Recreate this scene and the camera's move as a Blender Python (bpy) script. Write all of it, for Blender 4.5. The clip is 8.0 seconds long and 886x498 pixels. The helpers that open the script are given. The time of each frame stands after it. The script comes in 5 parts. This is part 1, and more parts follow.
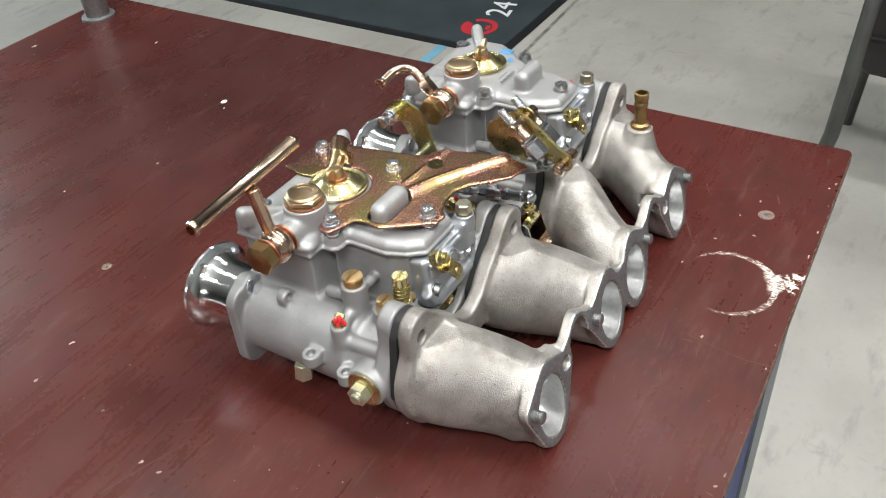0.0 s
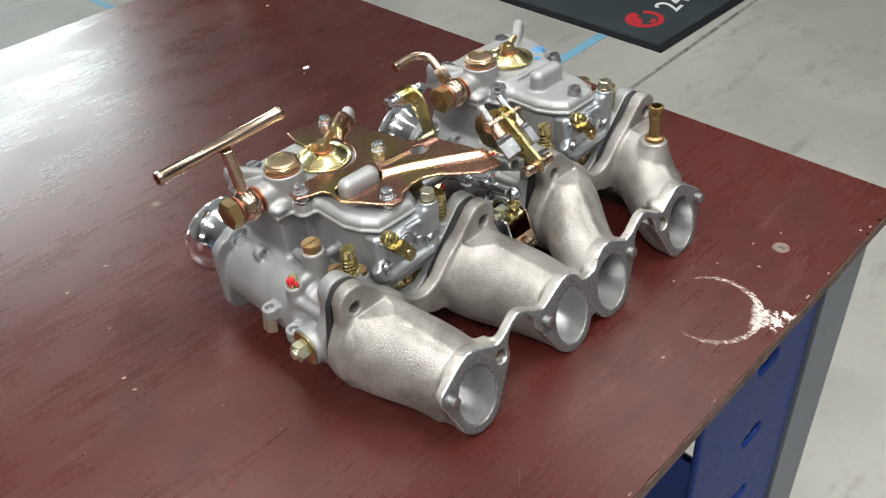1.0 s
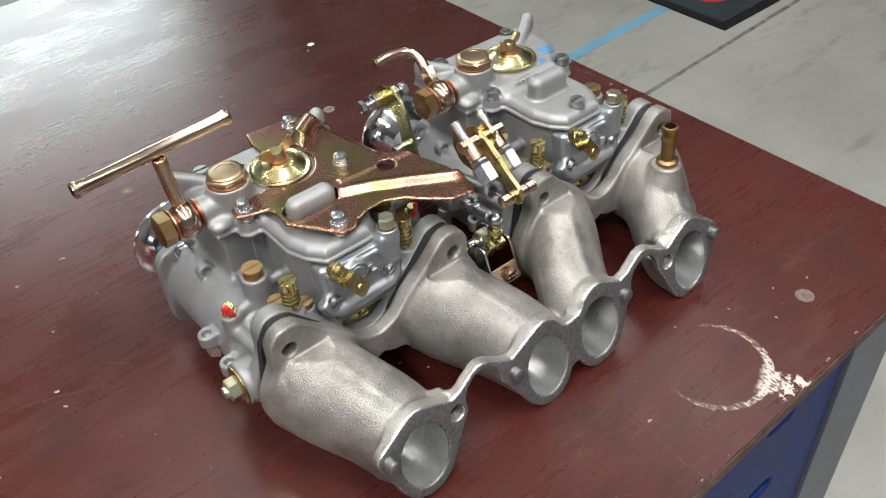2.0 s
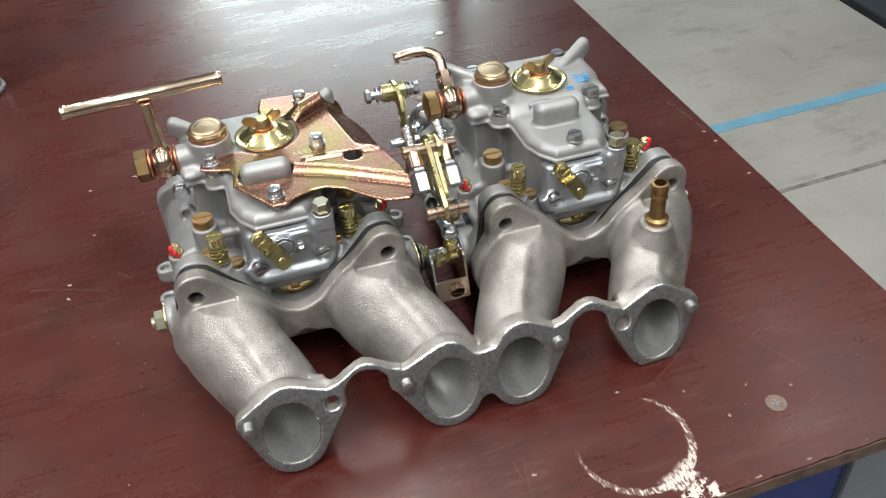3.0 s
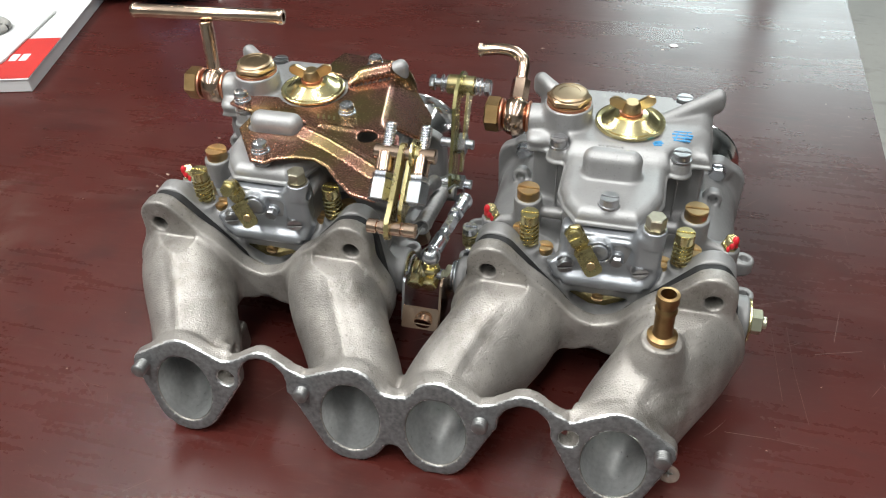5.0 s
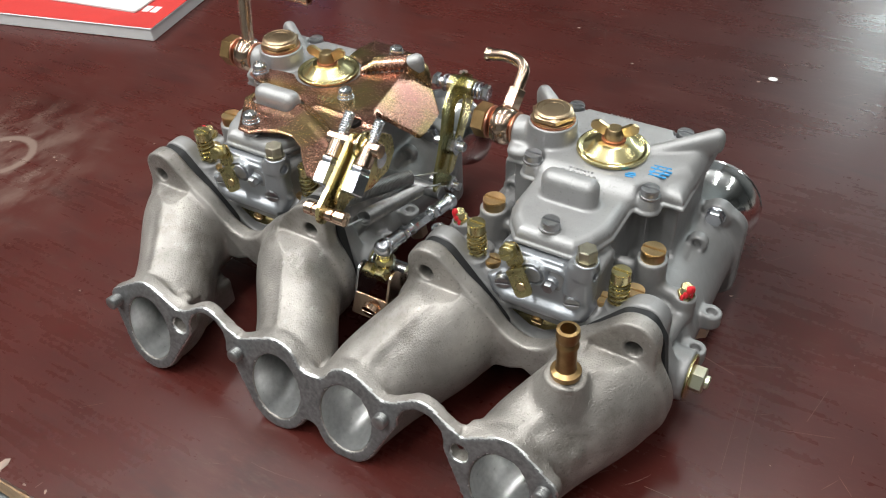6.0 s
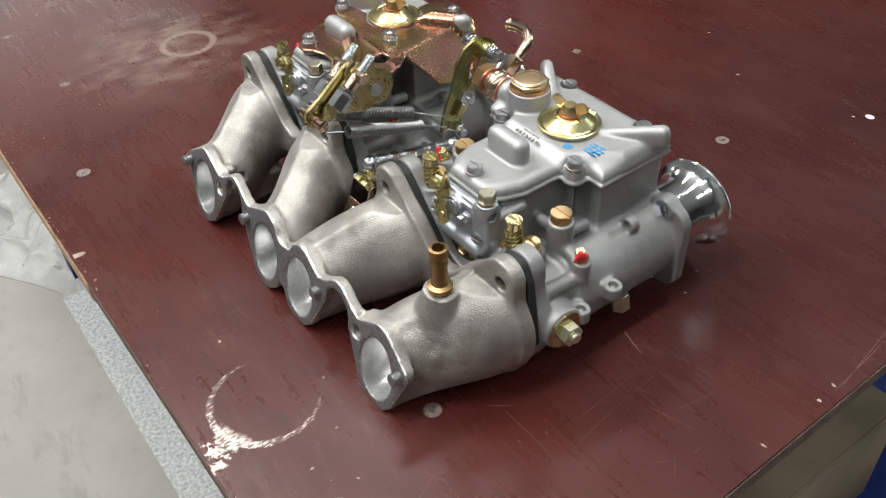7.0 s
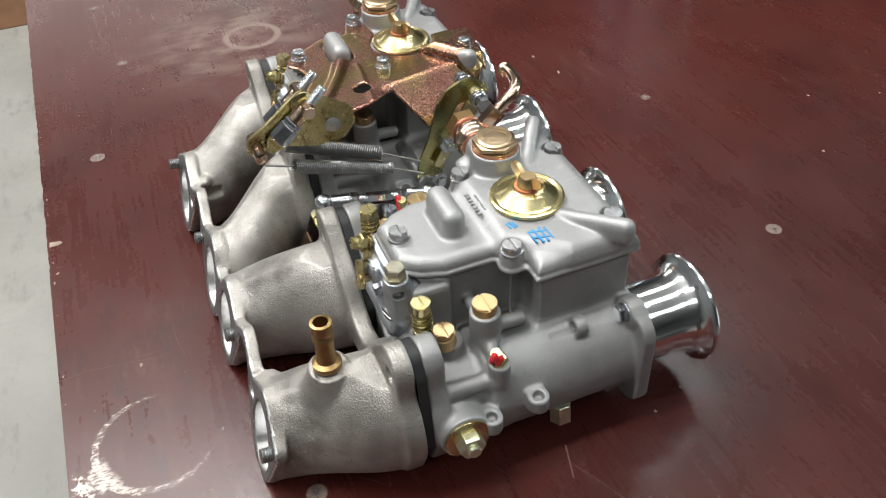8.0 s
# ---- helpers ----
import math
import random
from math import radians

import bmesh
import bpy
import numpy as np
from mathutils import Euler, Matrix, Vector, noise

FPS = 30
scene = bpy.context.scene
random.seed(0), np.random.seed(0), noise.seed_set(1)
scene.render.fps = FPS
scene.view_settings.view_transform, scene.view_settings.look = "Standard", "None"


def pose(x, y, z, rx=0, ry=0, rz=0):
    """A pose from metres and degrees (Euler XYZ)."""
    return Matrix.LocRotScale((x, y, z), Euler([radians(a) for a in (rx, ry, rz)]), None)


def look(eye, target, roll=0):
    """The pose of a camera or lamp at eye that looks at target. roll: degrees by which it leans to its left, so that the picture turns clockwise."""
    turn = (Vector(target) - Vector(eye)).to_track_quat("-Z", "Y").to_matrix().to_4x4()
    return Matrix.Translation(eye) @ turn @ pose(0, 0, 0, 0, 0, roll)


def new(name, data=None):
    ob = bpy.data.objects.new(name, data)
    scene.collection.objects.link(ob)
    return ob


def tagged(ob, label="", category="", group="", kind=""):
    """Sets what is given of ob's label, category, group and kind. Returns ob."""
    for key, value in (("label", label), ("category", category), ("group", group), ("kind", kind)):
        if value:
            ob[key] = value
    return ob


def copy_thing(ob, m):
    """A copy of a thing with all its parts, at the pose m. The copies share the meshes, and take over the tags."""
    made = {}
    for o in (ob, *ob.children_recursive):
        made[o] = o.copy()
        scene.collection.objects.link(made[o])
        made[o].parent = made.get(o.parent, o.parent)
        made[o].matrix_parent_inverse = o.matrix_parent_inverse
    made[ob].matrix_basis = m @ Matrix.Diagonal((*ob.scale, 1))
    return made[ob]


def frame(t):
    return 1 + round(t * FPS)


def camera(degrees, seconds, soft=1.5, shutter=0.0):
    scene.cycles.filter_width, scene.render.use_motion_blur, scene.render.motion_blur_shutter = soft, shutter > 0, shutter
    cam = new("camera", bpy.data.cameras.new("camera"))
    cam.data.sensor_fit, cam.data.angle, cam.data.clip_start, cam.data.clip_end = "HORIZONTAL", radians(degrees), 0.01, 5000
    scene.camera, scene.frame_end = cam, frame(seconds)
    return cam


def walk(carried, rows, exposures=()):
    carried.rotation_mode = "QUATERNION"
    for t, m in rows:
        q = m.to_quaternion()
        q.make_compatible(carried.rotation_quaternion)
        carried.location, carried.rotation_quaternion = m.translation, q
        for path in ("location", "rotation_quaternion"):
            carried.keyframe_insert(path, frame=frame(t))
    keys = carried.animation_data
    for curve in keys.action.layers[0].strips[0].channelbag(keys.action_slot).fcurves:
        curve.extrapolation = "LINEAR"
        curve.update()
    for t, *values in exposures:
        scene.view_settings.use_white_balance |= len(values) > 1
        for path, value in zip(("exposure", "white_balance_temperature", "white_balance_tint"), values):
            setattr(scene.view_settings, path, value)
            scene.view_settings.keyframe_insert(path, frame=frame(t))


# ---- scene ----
cam = camera(55.3, 8.0, 1.1)
PATH = [
    (0, (-0.394, -0.138, 0.419), (0.881, 0.754, -0.837), -5.3),
    (0.5, (-0.351, -0.206, 0.426), (0.775, 0.861, -0.837), -5.7),
    (1, (-0.327, -0.25, 0.428), (0.68, 0.927, -0.837), -5.8),
    (1.5, (-0.29, -0.232, 0.424), (0.62, 0.975, -0.885), -5.4),
    (2, (-0.233, -0.225, 0.414), (0.633, 0.991, -0.916), -5.3),
    (2.2, (-0.2, -0.233, 0.411), (0.621, 1.012, -0.921), -6.2),
    (3.3, (-0.035, -0.318, 0.407), (0.123, 1.194, -0.892), -4.7),
    (3.5, (-0.013, -0.315, 0.402), (0.047, 1.203, -0.898), -5.1),
    (4, (0.039, -0.298, 0.388), (-0.04, 1.218, -0.914), -4.5),
    (4.5, (0.086, -0.264, 0.367), (-0.196, 1.223, -0.941), -4.3),
    (4.7, (0.109, -0.254, 0.372), (-0.249, 1.219, -0.932), -3.8),
    (5.8, (0.209, -0.204, 0.376), (-0.549, 1.117, -0.92), -5.1),
    (6, (0.248, -0.192, 0.372), (-0.608, 1.072, -0.92), -4.3),
    (6.5, (0.356, -0.159, 0.385), (-0.71, 0.919, -0.92), -3.8),
    (7, (0.432, -0.135, 0.392), (-0.841, 0.701, -0.904), -3.9),
    (7.5, (0.441, -0.066, 0.386), (-0.941, 0.631, -0.881), -4.5),
    (8, (0.428, 0.014, 0.377), (-1.018, 0.511, -0.912), -3.7),
]
walk(cam, [(t, look(eye, target, roll)) for t, eye, target, roll in PATH], [(0, 0.42), (0.5, 0.34), (1.0, 0.28), (1.5, 0.12), (2.2, 0.06), (3.5, 0.12), (4.7, 0.12), (5.8, 0.03), (6.5, 0.07), (7.0, 0.16), (8, 0.12)])

# ---- world and light ----
FLOOR = -0.86
world = bpy.data.worlds.new("workshop_air")
scene.world = world
world.use_nodes = True
world.node_tree.nodes["Background"].inputs[0].default_value = (0.80, 0.86, 0.90, 1)
world.node_tree.nodes["Background"].inputs[1].default_value = 0.08


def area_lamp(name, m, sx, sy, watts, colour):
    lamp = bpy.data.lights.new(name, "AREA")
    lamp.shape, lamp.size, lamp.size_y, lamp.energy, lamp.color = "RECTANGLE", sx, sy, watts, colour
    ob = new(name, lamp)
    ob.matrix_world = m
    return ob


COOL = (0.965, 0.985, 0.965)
area_lamp("north_window", look((1.05, 7.8, 2.95), (0.3, 0, -0.2)), 2.8, 1.1, 178, (0.82, 0.97, 0.98))
# West lamp added to brighten the bench's westward reflection; no window is known there.
area_lamp("west_fill_light", look((-9.5, 0.3, 2.9), (0.1, 0, 0.0)), 5.0, 1.2, 58, (1.0, 0.98, 0.95))
# Ceiling tubes are unseen; placed from highlights and shadow lines.
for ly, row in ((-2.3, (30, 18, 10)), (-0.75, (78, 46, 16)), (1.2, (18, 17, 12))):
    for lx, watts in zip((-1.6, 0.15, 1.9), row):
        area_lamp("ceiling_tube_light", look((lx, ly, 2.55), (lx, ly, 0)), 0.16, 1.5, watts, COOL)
        # Second lamp aimed up, added as fill to brighten the ceiling.
        area_lamp("ceiling_fill_uplight", look((lx, ly, 2.60), (lx, ly, 4)), 0.16, 1.5, 0.27 * watts, COOL)

# ---- materials ----


def material(name, colour, rough, metal=0.0, var=0.12, scale=60.0, bump=0.0, bump_scale=300.0, rough_var=0.1, tint=None, coat=0.0):
    """A surface with two scales of colour and gloss variation and a fine relief."""
    m = bpy.data.materials.new(name)
    m.use_nodes = True
    nt = m.node_tree
    n, l = nt.nodes, nt.links
    b = n["Principled BSDF"]
    b.inputs["Metallic"].default_value = metal
    b.inputs["Coat Weight"].default_value = coat
    b.inputs["Coat Roughness"].default_value = 0.25
    co = n.new("ShaderNodeTexCoord")
    big, fine = n.new("ShaderNodeTexNoise"), n.new("ShaderNodeTexNoise")
    big.inputs["Scale"].default_value, big.inputs["Detail"].default_value = scale, 4
    fine.inputs["Scale"].default_value, fine.inputs["Detail"].default_value = bump_scale, 3
    for t in (big, fine):
        l.new(co.outputs["Object"], t.inputs["Vector"])
    ramp = n.new("ShaderNodeValToRGB")
    lo, hi = [max(0.0, c * (1 - var)) for c in colour], [min(1.0, c * (1 + var)) for c in (tint or colour)]
    ramp.color_ramp.elements[0].color, ramp.color_ramp.elements[1].color = (*lo, 1), (*hi, 1)
    ramp.color_ramp.elements[0].position, ramp.color_ramp.elements[1].position = 0.3, 0.7
    l.new(big.outputs["Fac"], ramp.inputs["Fac"])
    l.new(ramp.outputs["Color"], b.inputs["Base Color"])
    mr = n.new("ShaderNodeMapRange")
    mr.inputs["To Min"].default_value, mr.inputs["To Max"].default_value = max(0.02, rough - rough_var), rough + rough_var
    mix = n.new("ShaderNodeMath")
    mix.operation = "ADD"
    half = n.new("ShaderNodeMath")
    half.operation, half.inputs[1].default_value = "MULTIPLY", 0.5
    l.new(big.outputs["Fac"], mix.inputs[0])
    l.new(fine.outputs["Fac"], mix.inputs[1])
    l.new(mix.outputs[0], half.inputs[0])
    l.new(half.outputs[0], mr.inputs["Value"])
    l.new(mr.outputs["Result"], b.inputs["Roughness"])
    if bump:
        bp = n.new("ShaderNodeBump")
        bp.inputs["Strength"].default_value, bp.inputs["Distance"].default_value = 1.0, bump
        l.new(fine.outputs["Fac"], bp.inputs["Height"])
        l.new(bp.outputs["Normal"], b.inputs["Normal"])
    return m


CAST = material("sand_cast_aluminium", (0.325, 0.302, 0.280), 0.43, 0.60, 0.28, 45, 0.00040, 1150, 0.18)
FACE = material("machined_aluminium", (0.185, 0.185, 0.188), 0.44, 0.62, 0.30, 420, 0.00014, 900, 0.12)
BORE = material("turned_aluminium", (0.62, 0.62, 0.615), 0.30, 0.88, 0.10, 400, 0.00003, 900, 0.08)
DIECAST = material("die_cast_zinc_alloy", (0.27, 0.265, 0.265), 0.48, 0.45, 0.12, 45, 0.00012, 1300, 0.08)
LIDCAST = material("die_cast_lid_alloy", (0.335, 0.33, 0.33), 0.50, 0.56, 0.07, 55, 0.00012, 1300, 0.08)
COVER = material("satin_die_cast_alloy", (0.37, 0.385, 0.41), 0.44, 0.85, 0.06, 80, 0.0001, 900, 0.06)
CHROME = material("polished_chrome", (0.88, 0.89, 0.90), 0.14, 1.0, 0.03, 40, 0.00008, 130, 0.08)
STEEL = material("bright_zinc_plated_steel", (0.66, 0.68, 0.72), 0.24, 1.0, 0.10, 200, 0, 500, 0.06)
DARKSTEEL = material("dull_grey_steel", (0.30, 0.30, 0.30), 0.40, 0.9, 0.15, 300, 0, 500, 0.08)
BRASS = material("turned_brass", (0.60, 0.44, 0.24), 0.30, 1.0, 0.08, 60, 0.00003, 700, 0.06)
BROWNBRASS = material("brown_turned_brass", (0.45, 0.335, 0.215), 0.36, 1.0, 0.12, 90, 0.00005, 900, 0.08)
DULLZINC = material("dull_olive_zinc", (0.40, 0.37, 0.29), 0.36, 1.0, 0.14, 200, 0, 500, 0.08)
PALEZINC = material("pale_passivated_zinc", (0.66, 0.66, 0.50), 0.30, 0.9, 0.10, 120, 0, 500, 0.06)
SCREWZINC = material("dull_zinc_screw", (0.42, 0.42, 0.43), 0.34, 1.0, 0.14, 300, 0, 500, 0.08)
OLDBRASS = material("tarnished_brass", (0.34, 0.22, 0.10), 0.38, 1.0, 0.18, 200, 0, 500, 0.08)
GOLD = material("yellow_passivated_zinc", (0.64, 0.52, 0.25), 0.25, 1.0, 0.14, 90, 0, 500, 0.08, (0.66, 0.60, 0.34))
ROSE = material("copper_toned_plating", (0.60, 0.42, 0.32), 0.20, 1.0, 0.14, 90, 0, 500, 0.06, (0.60, 0.46, 0.35))
COPPER = material("copper_washer", (0.58, 0.27, 0.18), 0.35, 1.0, 0.1, 100, 0, 500)
GASKET = material("black_insulator", (0.012, 0.012, 0.013), 0.6, 0.0, 0.2, 100)
RED = material("red_paint_mark", (0.62, 0.02, 0.03), 0.4, 0.0, 0.1, 100)
BLUE_PAINT = material("blue_paint_mark", (0.035, 0.25, 0.52), 0.5, 0.0, 0.25, 700)
BLACK = material("black_plastic", (0.012, 0.012, 0.014), 0.45, 0.0, 0.2, 30)


def cast_skin(m, lump, lump_scale, stain):
    """Adds dents and dull stains of a sand-cast skin to a material."""
    nt = m.node_tree
    n, l = nt.nodes, nt.links
    b = n["Principled BSDF"]
    co = n.new("ShaderNodeTexCoord").outputs["Object"]
    low, spot = n.new("ShaderNodeTexNoise"), n.new("ShaderNodeTexNoise")
    low.inputs["Scale"].default_value, low.inputs["Detail"].default_value = lump_scale, 3
    spot.inputs["Scale"].default_value, spot.inputs["Detail"].default_value, spot.inputs["Roughness"].default_value = 26, 6, 0.7
    bp = n.new("ShaderNodeBump")
    bp.inputs["Distance"].default_value = lump
    old = b.inputs["Normal"].links[0].from_socket
    l.new(old, bp.inputs["Normal"])
    r, x = n.new("ShaderNodeMapRange"), n.new("ShaderNodeMix")
    r.inputs["From Min"].default_value, r.inputs["From Max"].default_value, r.inputs["To Max"].default_value = 0.50, 0.72, stain
    x.data_type = "RGBA"
    l.new(b.inputs["Base Color"].links[0].from_socket, x.inputs["A"])
    x.inputs["B"].default_value = (0.12, 0.104, 0.088, 1)
    for t in (low, spot):
        l.new(co, t.inputs["Vector"])
    l.new(low.outputs["Fac"], bp.inputs["Height"])
    l.new(spot.outputs["Fac"], r.inputs["Value"])
    l.new(r.outputs["Result"], x.inputs["Factor"])
    l.new(x.outputs["Result"], b.inputs["Base Color"])
    l.new(bp.outputs["Normal"], b.inputs["Normal"])


def handled(m, pits, scuffs):
    """Adds dark pores and pale rubbed scuffs to a cast skin."""
    nt = m.node_tree
    n, l = nt.nodes, nt.links
    b = n["Principled BSDF"]
    co = n.new("ShaderNodeTexCoord").outputs["Object"]
    c = b.inputs["Base Color"].links[0].from_socket
    for scale, stretch, lo, hi, gain, colour, patch in ((620, (1, 1, 1), 0.60, 0.74, pits, (0.085, 0.076, 0.066), 0.35), (300, (1.0, 0.22, 0.6), 0.62, 0.74, scuffs, (0.62, 0.60, 0.57), 0.52)):
        mp, t, k, r, q, x, g = n.new("ShaderNodeMapping"), n.new("ShaderNodeTexNoise"), n.new("ShaderNodeTexNoise"), n.new("ShaderNodeMapRange"), n.new("ShaderNodeMapRange"), n.new("ShaderNodeMix"), n.new("ShaderNodeMath")
        mp.inputs["Scale"].default_value = stretch
        t.inputs["Scale"].default_value, t.inputs["Detail"].default_value = scale, 3
        k.inputs["Scale"].default_value, k.inputs["Detail"].default_value = 34, 4
        r.inputs["From Min"].default_value, r.inputs["From Max"].default_value, r.inputs["To Max"].default_value = lo, hi, gain
        q.inputs["From Min"].default_value, q.inputs["From Max"].default_value = patch, patch + 0.14
        g.operation = "MULTIPLY"
        x.data_type = "RGBA"
        x.inputs["B"].default_value = (*colour, 1)
        l.new(co, mp.inputs["Vector"])
        l.new(mp.outputs[0], t.inputs["Vector"])
        l.new(co, k.inputs["Vector"])
        l.new(t.outputs["Fac"], r.inputs["Value"])
        l.new(k.outputs["Fac"], q.inputs["Value"])
        l.new(r.outputs["Result"], g.inputs[0])
        l.new(q.outputs["Result"], g.inputs[1])
        l.new(g.outputs[0], x.inputs["Factor"])
        l.new(c, x.inputs["A"])
        c = x.outputs["Result"]
    l.new(c, b.inputs["Base Color"])


cast_skin(CAST, 0.0007, 70, 0.85)
cast_skin(DIECAST, 0.0004, 160, 0.25)
cast_skin(LIDCAST, 0.0003, 160, 0.12)
handled(CAST, 0.55, 0.50)
handled(LIDCAST, 0.25, 0.30)


def iridescent():
    """Yellow passivated sheet: gold turning to rose and a little green in broad clouds."""
    m = material("iridescent_zinc_sheet", (0.6, 0.3, 0.2), 0.27, 1.0, 0.1, 24, 0.00001, 900, 0.08)
    ramp = [x for x in m.node_tree.nodes if x.type == "VALTORGB"][0].color_ramp
    e = ramp.elements
    e[0].position, e[0].color = 0.26, (0.27, 0.285, 0.125, 1)
    e[1].position, e[1].color = 0.76, (0.40, 0.285, 0.135, 1)
    for p, c in ((0.37, (0.44, 0.32, 0.145, 1)), (0.49, (0.44, 0.24, 0.165, 1)), (0.62, (0.40, 0.18, 0.155, 1))):
        x = e.new(p)
        x.color = c
    return m


IRID = iridescent()
OLIVEGOLD = material("olive_gold_zinc", (0.50, 0.40, 0.19), 0.28, 1.0, 0.18, 90, 0, 500, 0.08, (0.52, 0.46, 0.24))
GREENZ = material("olive_passivated_zinc", (0.36, 0.38, 0.18), 0.26, 1.0, 0.12, 60, 0, 500, 0.06, (0.50, 0.42, 0.20))


def bench_film():
    """Red-brown film with worn-through crescents, a dust ring, hazy dirt and a directional grain."""
    m = material("red_brown_phenolic_film", (0.051, 0.0088, 0.0068), 0.29, 0.0, 0.30, 6, 0.00002, 300, 0.06, (0.068, 0.0138, 0.0105))
    nt = m.node_tree
    n, l = nt.nodes, nt.links
    b = n["Principled BSDF"]
    b.inputs["Specular IOR Level"].default_value = 0.37
    co = n.new("ShaderNodeTexCoord").outputs["Object"]

    def math_(op, a, c=None, d=None):
        q = n.new("ShaderNodeMath")
        q.operation = op
        for i, v in enumerate((a, c, d)):
            if v is not None:
                if isinstance(v, (int, float)):
                    q.inputs[i].default_value = v
                else:
                    l.new(v, q.inputs[i])
        return q.outputs[0]

    def noise_(scale, detail=4, rough=0.6, stretch=None, turn=0.35):
        q = n.new("ShaderNodeTexNoise")
        q.inputs["Scale"].default_value, q.inputs["Detail"].default_value, q.inputs["Roughness"].default_value = scale, detail, rough
        if stretch:
            mp = n.new("ShaderNodeMapping")
            mp.inputs["Scale"].default_value = stretch
            mp.inputs["Rotation"].default_value = (0, 0, turn)
            l.new(co, mp.inputs["Vector"])
            l.new(mp.outputs[0], q.inputs["Vector"])
        else:
            l.new(co, q.inputs["Vector"])
        return q.outputs["Fac"]

    def far(x, y):
        q = n.new("ShaderNodeVectorMath")
        q.operation = "DISTANCE"
        q.inputs[1].default_value = (x, y, 0)
        l.new(co, q.inputs[0])
        return q.outputs["Value"]

    def step_(v, lo, hi):
        q = n.new("ShaderNodeMapRange")
        q.interpolation_type = "SMOOTHSTEP"
        q.inputs["From Min"].default_value, q.inputs["From Max"].default_value = lo, hi
        l.new(v, q.inputs["Value"])
        return q.outputs["Result"]

    def mix_(f, a, colour):
        q = n.new("ShaderNodeMix")
        q.data_type = "RGBA"
        l.new(f, q.inputs["Factor"])
        l.new(a, q.inputs["A"])
        q.inputs["B"].default_value = (*colour, 1)
        return q.outputs["Result"]

    base = b.inputs["Base Color"].links[0].from_socket
    # broad dull haze and fine grain of dust
    haze = math_("MULTIPLY", step_(noise_(3.2, 4, 0.55), 0.42, 0.75), step_(noise_(26, 3, 0.5, (0.6, 1.8, 1)), 0.30, 0.8))
    c = mix_(math_("MULTIPLY", haze, 0.28), base, (0.14, 0.072, 0.060))
    fine = step_(noise_(420, 3, 0.7, (0.25, 1.6, 1)), 0.58, 0.80)
    c = mix_(math_("MULTIPLY", fine, 0.16), c, (0.23, 0.13, 0.11))
    dark = step_(noise_(6, 4, 0.55), 0.42, 0.80)
    c = mix_(math_("MULTIPLY", dark, 0.60), c, (0.022, 0.0080, 0.0080))
    # rubbed streaks in two directions, grimy blotches and settled dust
    for scale, turn, lo, hi, gain, colour in ((55, 0.45, 0.55, 0.74, 0.26, (0.13, 0.072, 0.062)), (75, -0.75, 0.57, 0.76, 0.24, (0.14, 0.095, 0.080)), (150, 0.30, 0.57, 0.78, 0.28, (0.17, 0.12, 0.10))):
        rub = math_("MULTIPLY", step_(noise_(scale, 5, 0.65, (0.20, 1.3, 1), turn), lo, hi), step_(noise_(5 + scale * 0.03, 3, 0.5), 0.40, 0.70))
        c = mix_(math_("MULTIPLY", rub, gain), c, colour)
    grime = math_("MULTIPLY", step_(noise_(18, 4, 0.58), 0.46, 0.80), step_(noise_(3.7, 3, 0.5), 0.38, 0.70))
    c = mix_(math_("MULTIPLY", grime, 0.62), c, (0.018, 0.0090, 0.0090))
    # Darker patch at the rear right: a dim reflection painted into the colour.
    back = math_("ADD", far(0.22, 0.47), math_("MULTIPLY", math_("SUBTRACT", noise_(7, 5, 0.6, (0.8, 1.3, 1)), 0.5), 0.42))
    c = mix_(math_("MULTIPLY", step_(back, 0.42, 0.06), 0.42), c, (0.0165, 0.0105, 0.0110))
    # smoky scuffs wiped across the film
    for scale, turn, gain in ((30, 0.85, 0.22), (95, 0.60, 0.26), (210, -0.45, 0.26)):
        scuff = math_("MULTIPLY", step_(noise_(scale, 6, 0.70, (0.34, 1.1, 1), turn), 0.53, 0.74), step_(noise_(8 + scale * 0.02, 3, 0.5), 0.44, 0.66))
        c = mix_(math_("MULTIPLY", scuff, gain), c, (0.16, 0.090, 0.076))
    murk = math_("MULTIPLY", step_(noise_(44, 5, 0.66, (0.30, 1.2, 1), 0.80), 0.52, 0.70), step_(noise_(6, 3, 0.5), 0.45, 0.62))
    c = mix_(math_("MULTIPLY", murk, 0.45), c, (0.017, 0.0085, 0.0085))
    dust = step_(noise_(900, 2, 0.5), 0.70, 0.78)
    c = mix_(math_("MULTIPLY", dust, 0.22), c, (0.26, 0.18, 0.15))
    # worn crescent with ragged flakes
    wob = math_("MULTIPLY", math_("SUBTRACT", noise_(140, 4, 0.7), 0.5), 0.006)
    outer = step_(math_("ADD", far(0.0920, -0.0470), wob), 0.0352, 0.0342)
    inner = step_(math_("ADD", far(0.0911, -0.0452), math_("MULTIPLY", wob, 0.6)), 0.0312, 0.0332)
    soft = step_(math_("ADD", far(0.0911, -0.0452), math_("MULTIPLY", wob, 0.8)), 0.0275, 0.0320)
    lump = step_(math_("ADD", far(0.1045, -0.0738), math_("MULTIPLY", wob, 2.6)), 0.0118, 0.0088)
    streak = noise_(260, 6, 0.75, (2.6, 0.7, 1))
    deep = step_(far(0.1045, -0.0745), 0.0300, 0.0080)
    cover = math_("ADD", math_("ADD", math_("MULTIPLY", deep, 0.28), 0.12), math_("MULTIPLY", math_("SUBTRACT", streak, 0.5), 3.8))
    tips = step_(far(0.1055, -0.0755), 0.0610, 0.0480)
    zone = math_("MAXIMUM", math_("MULTIPLY", math_("MULTIPLY", outer, inner), tips), math_("MULTIPLY", lump, soft))
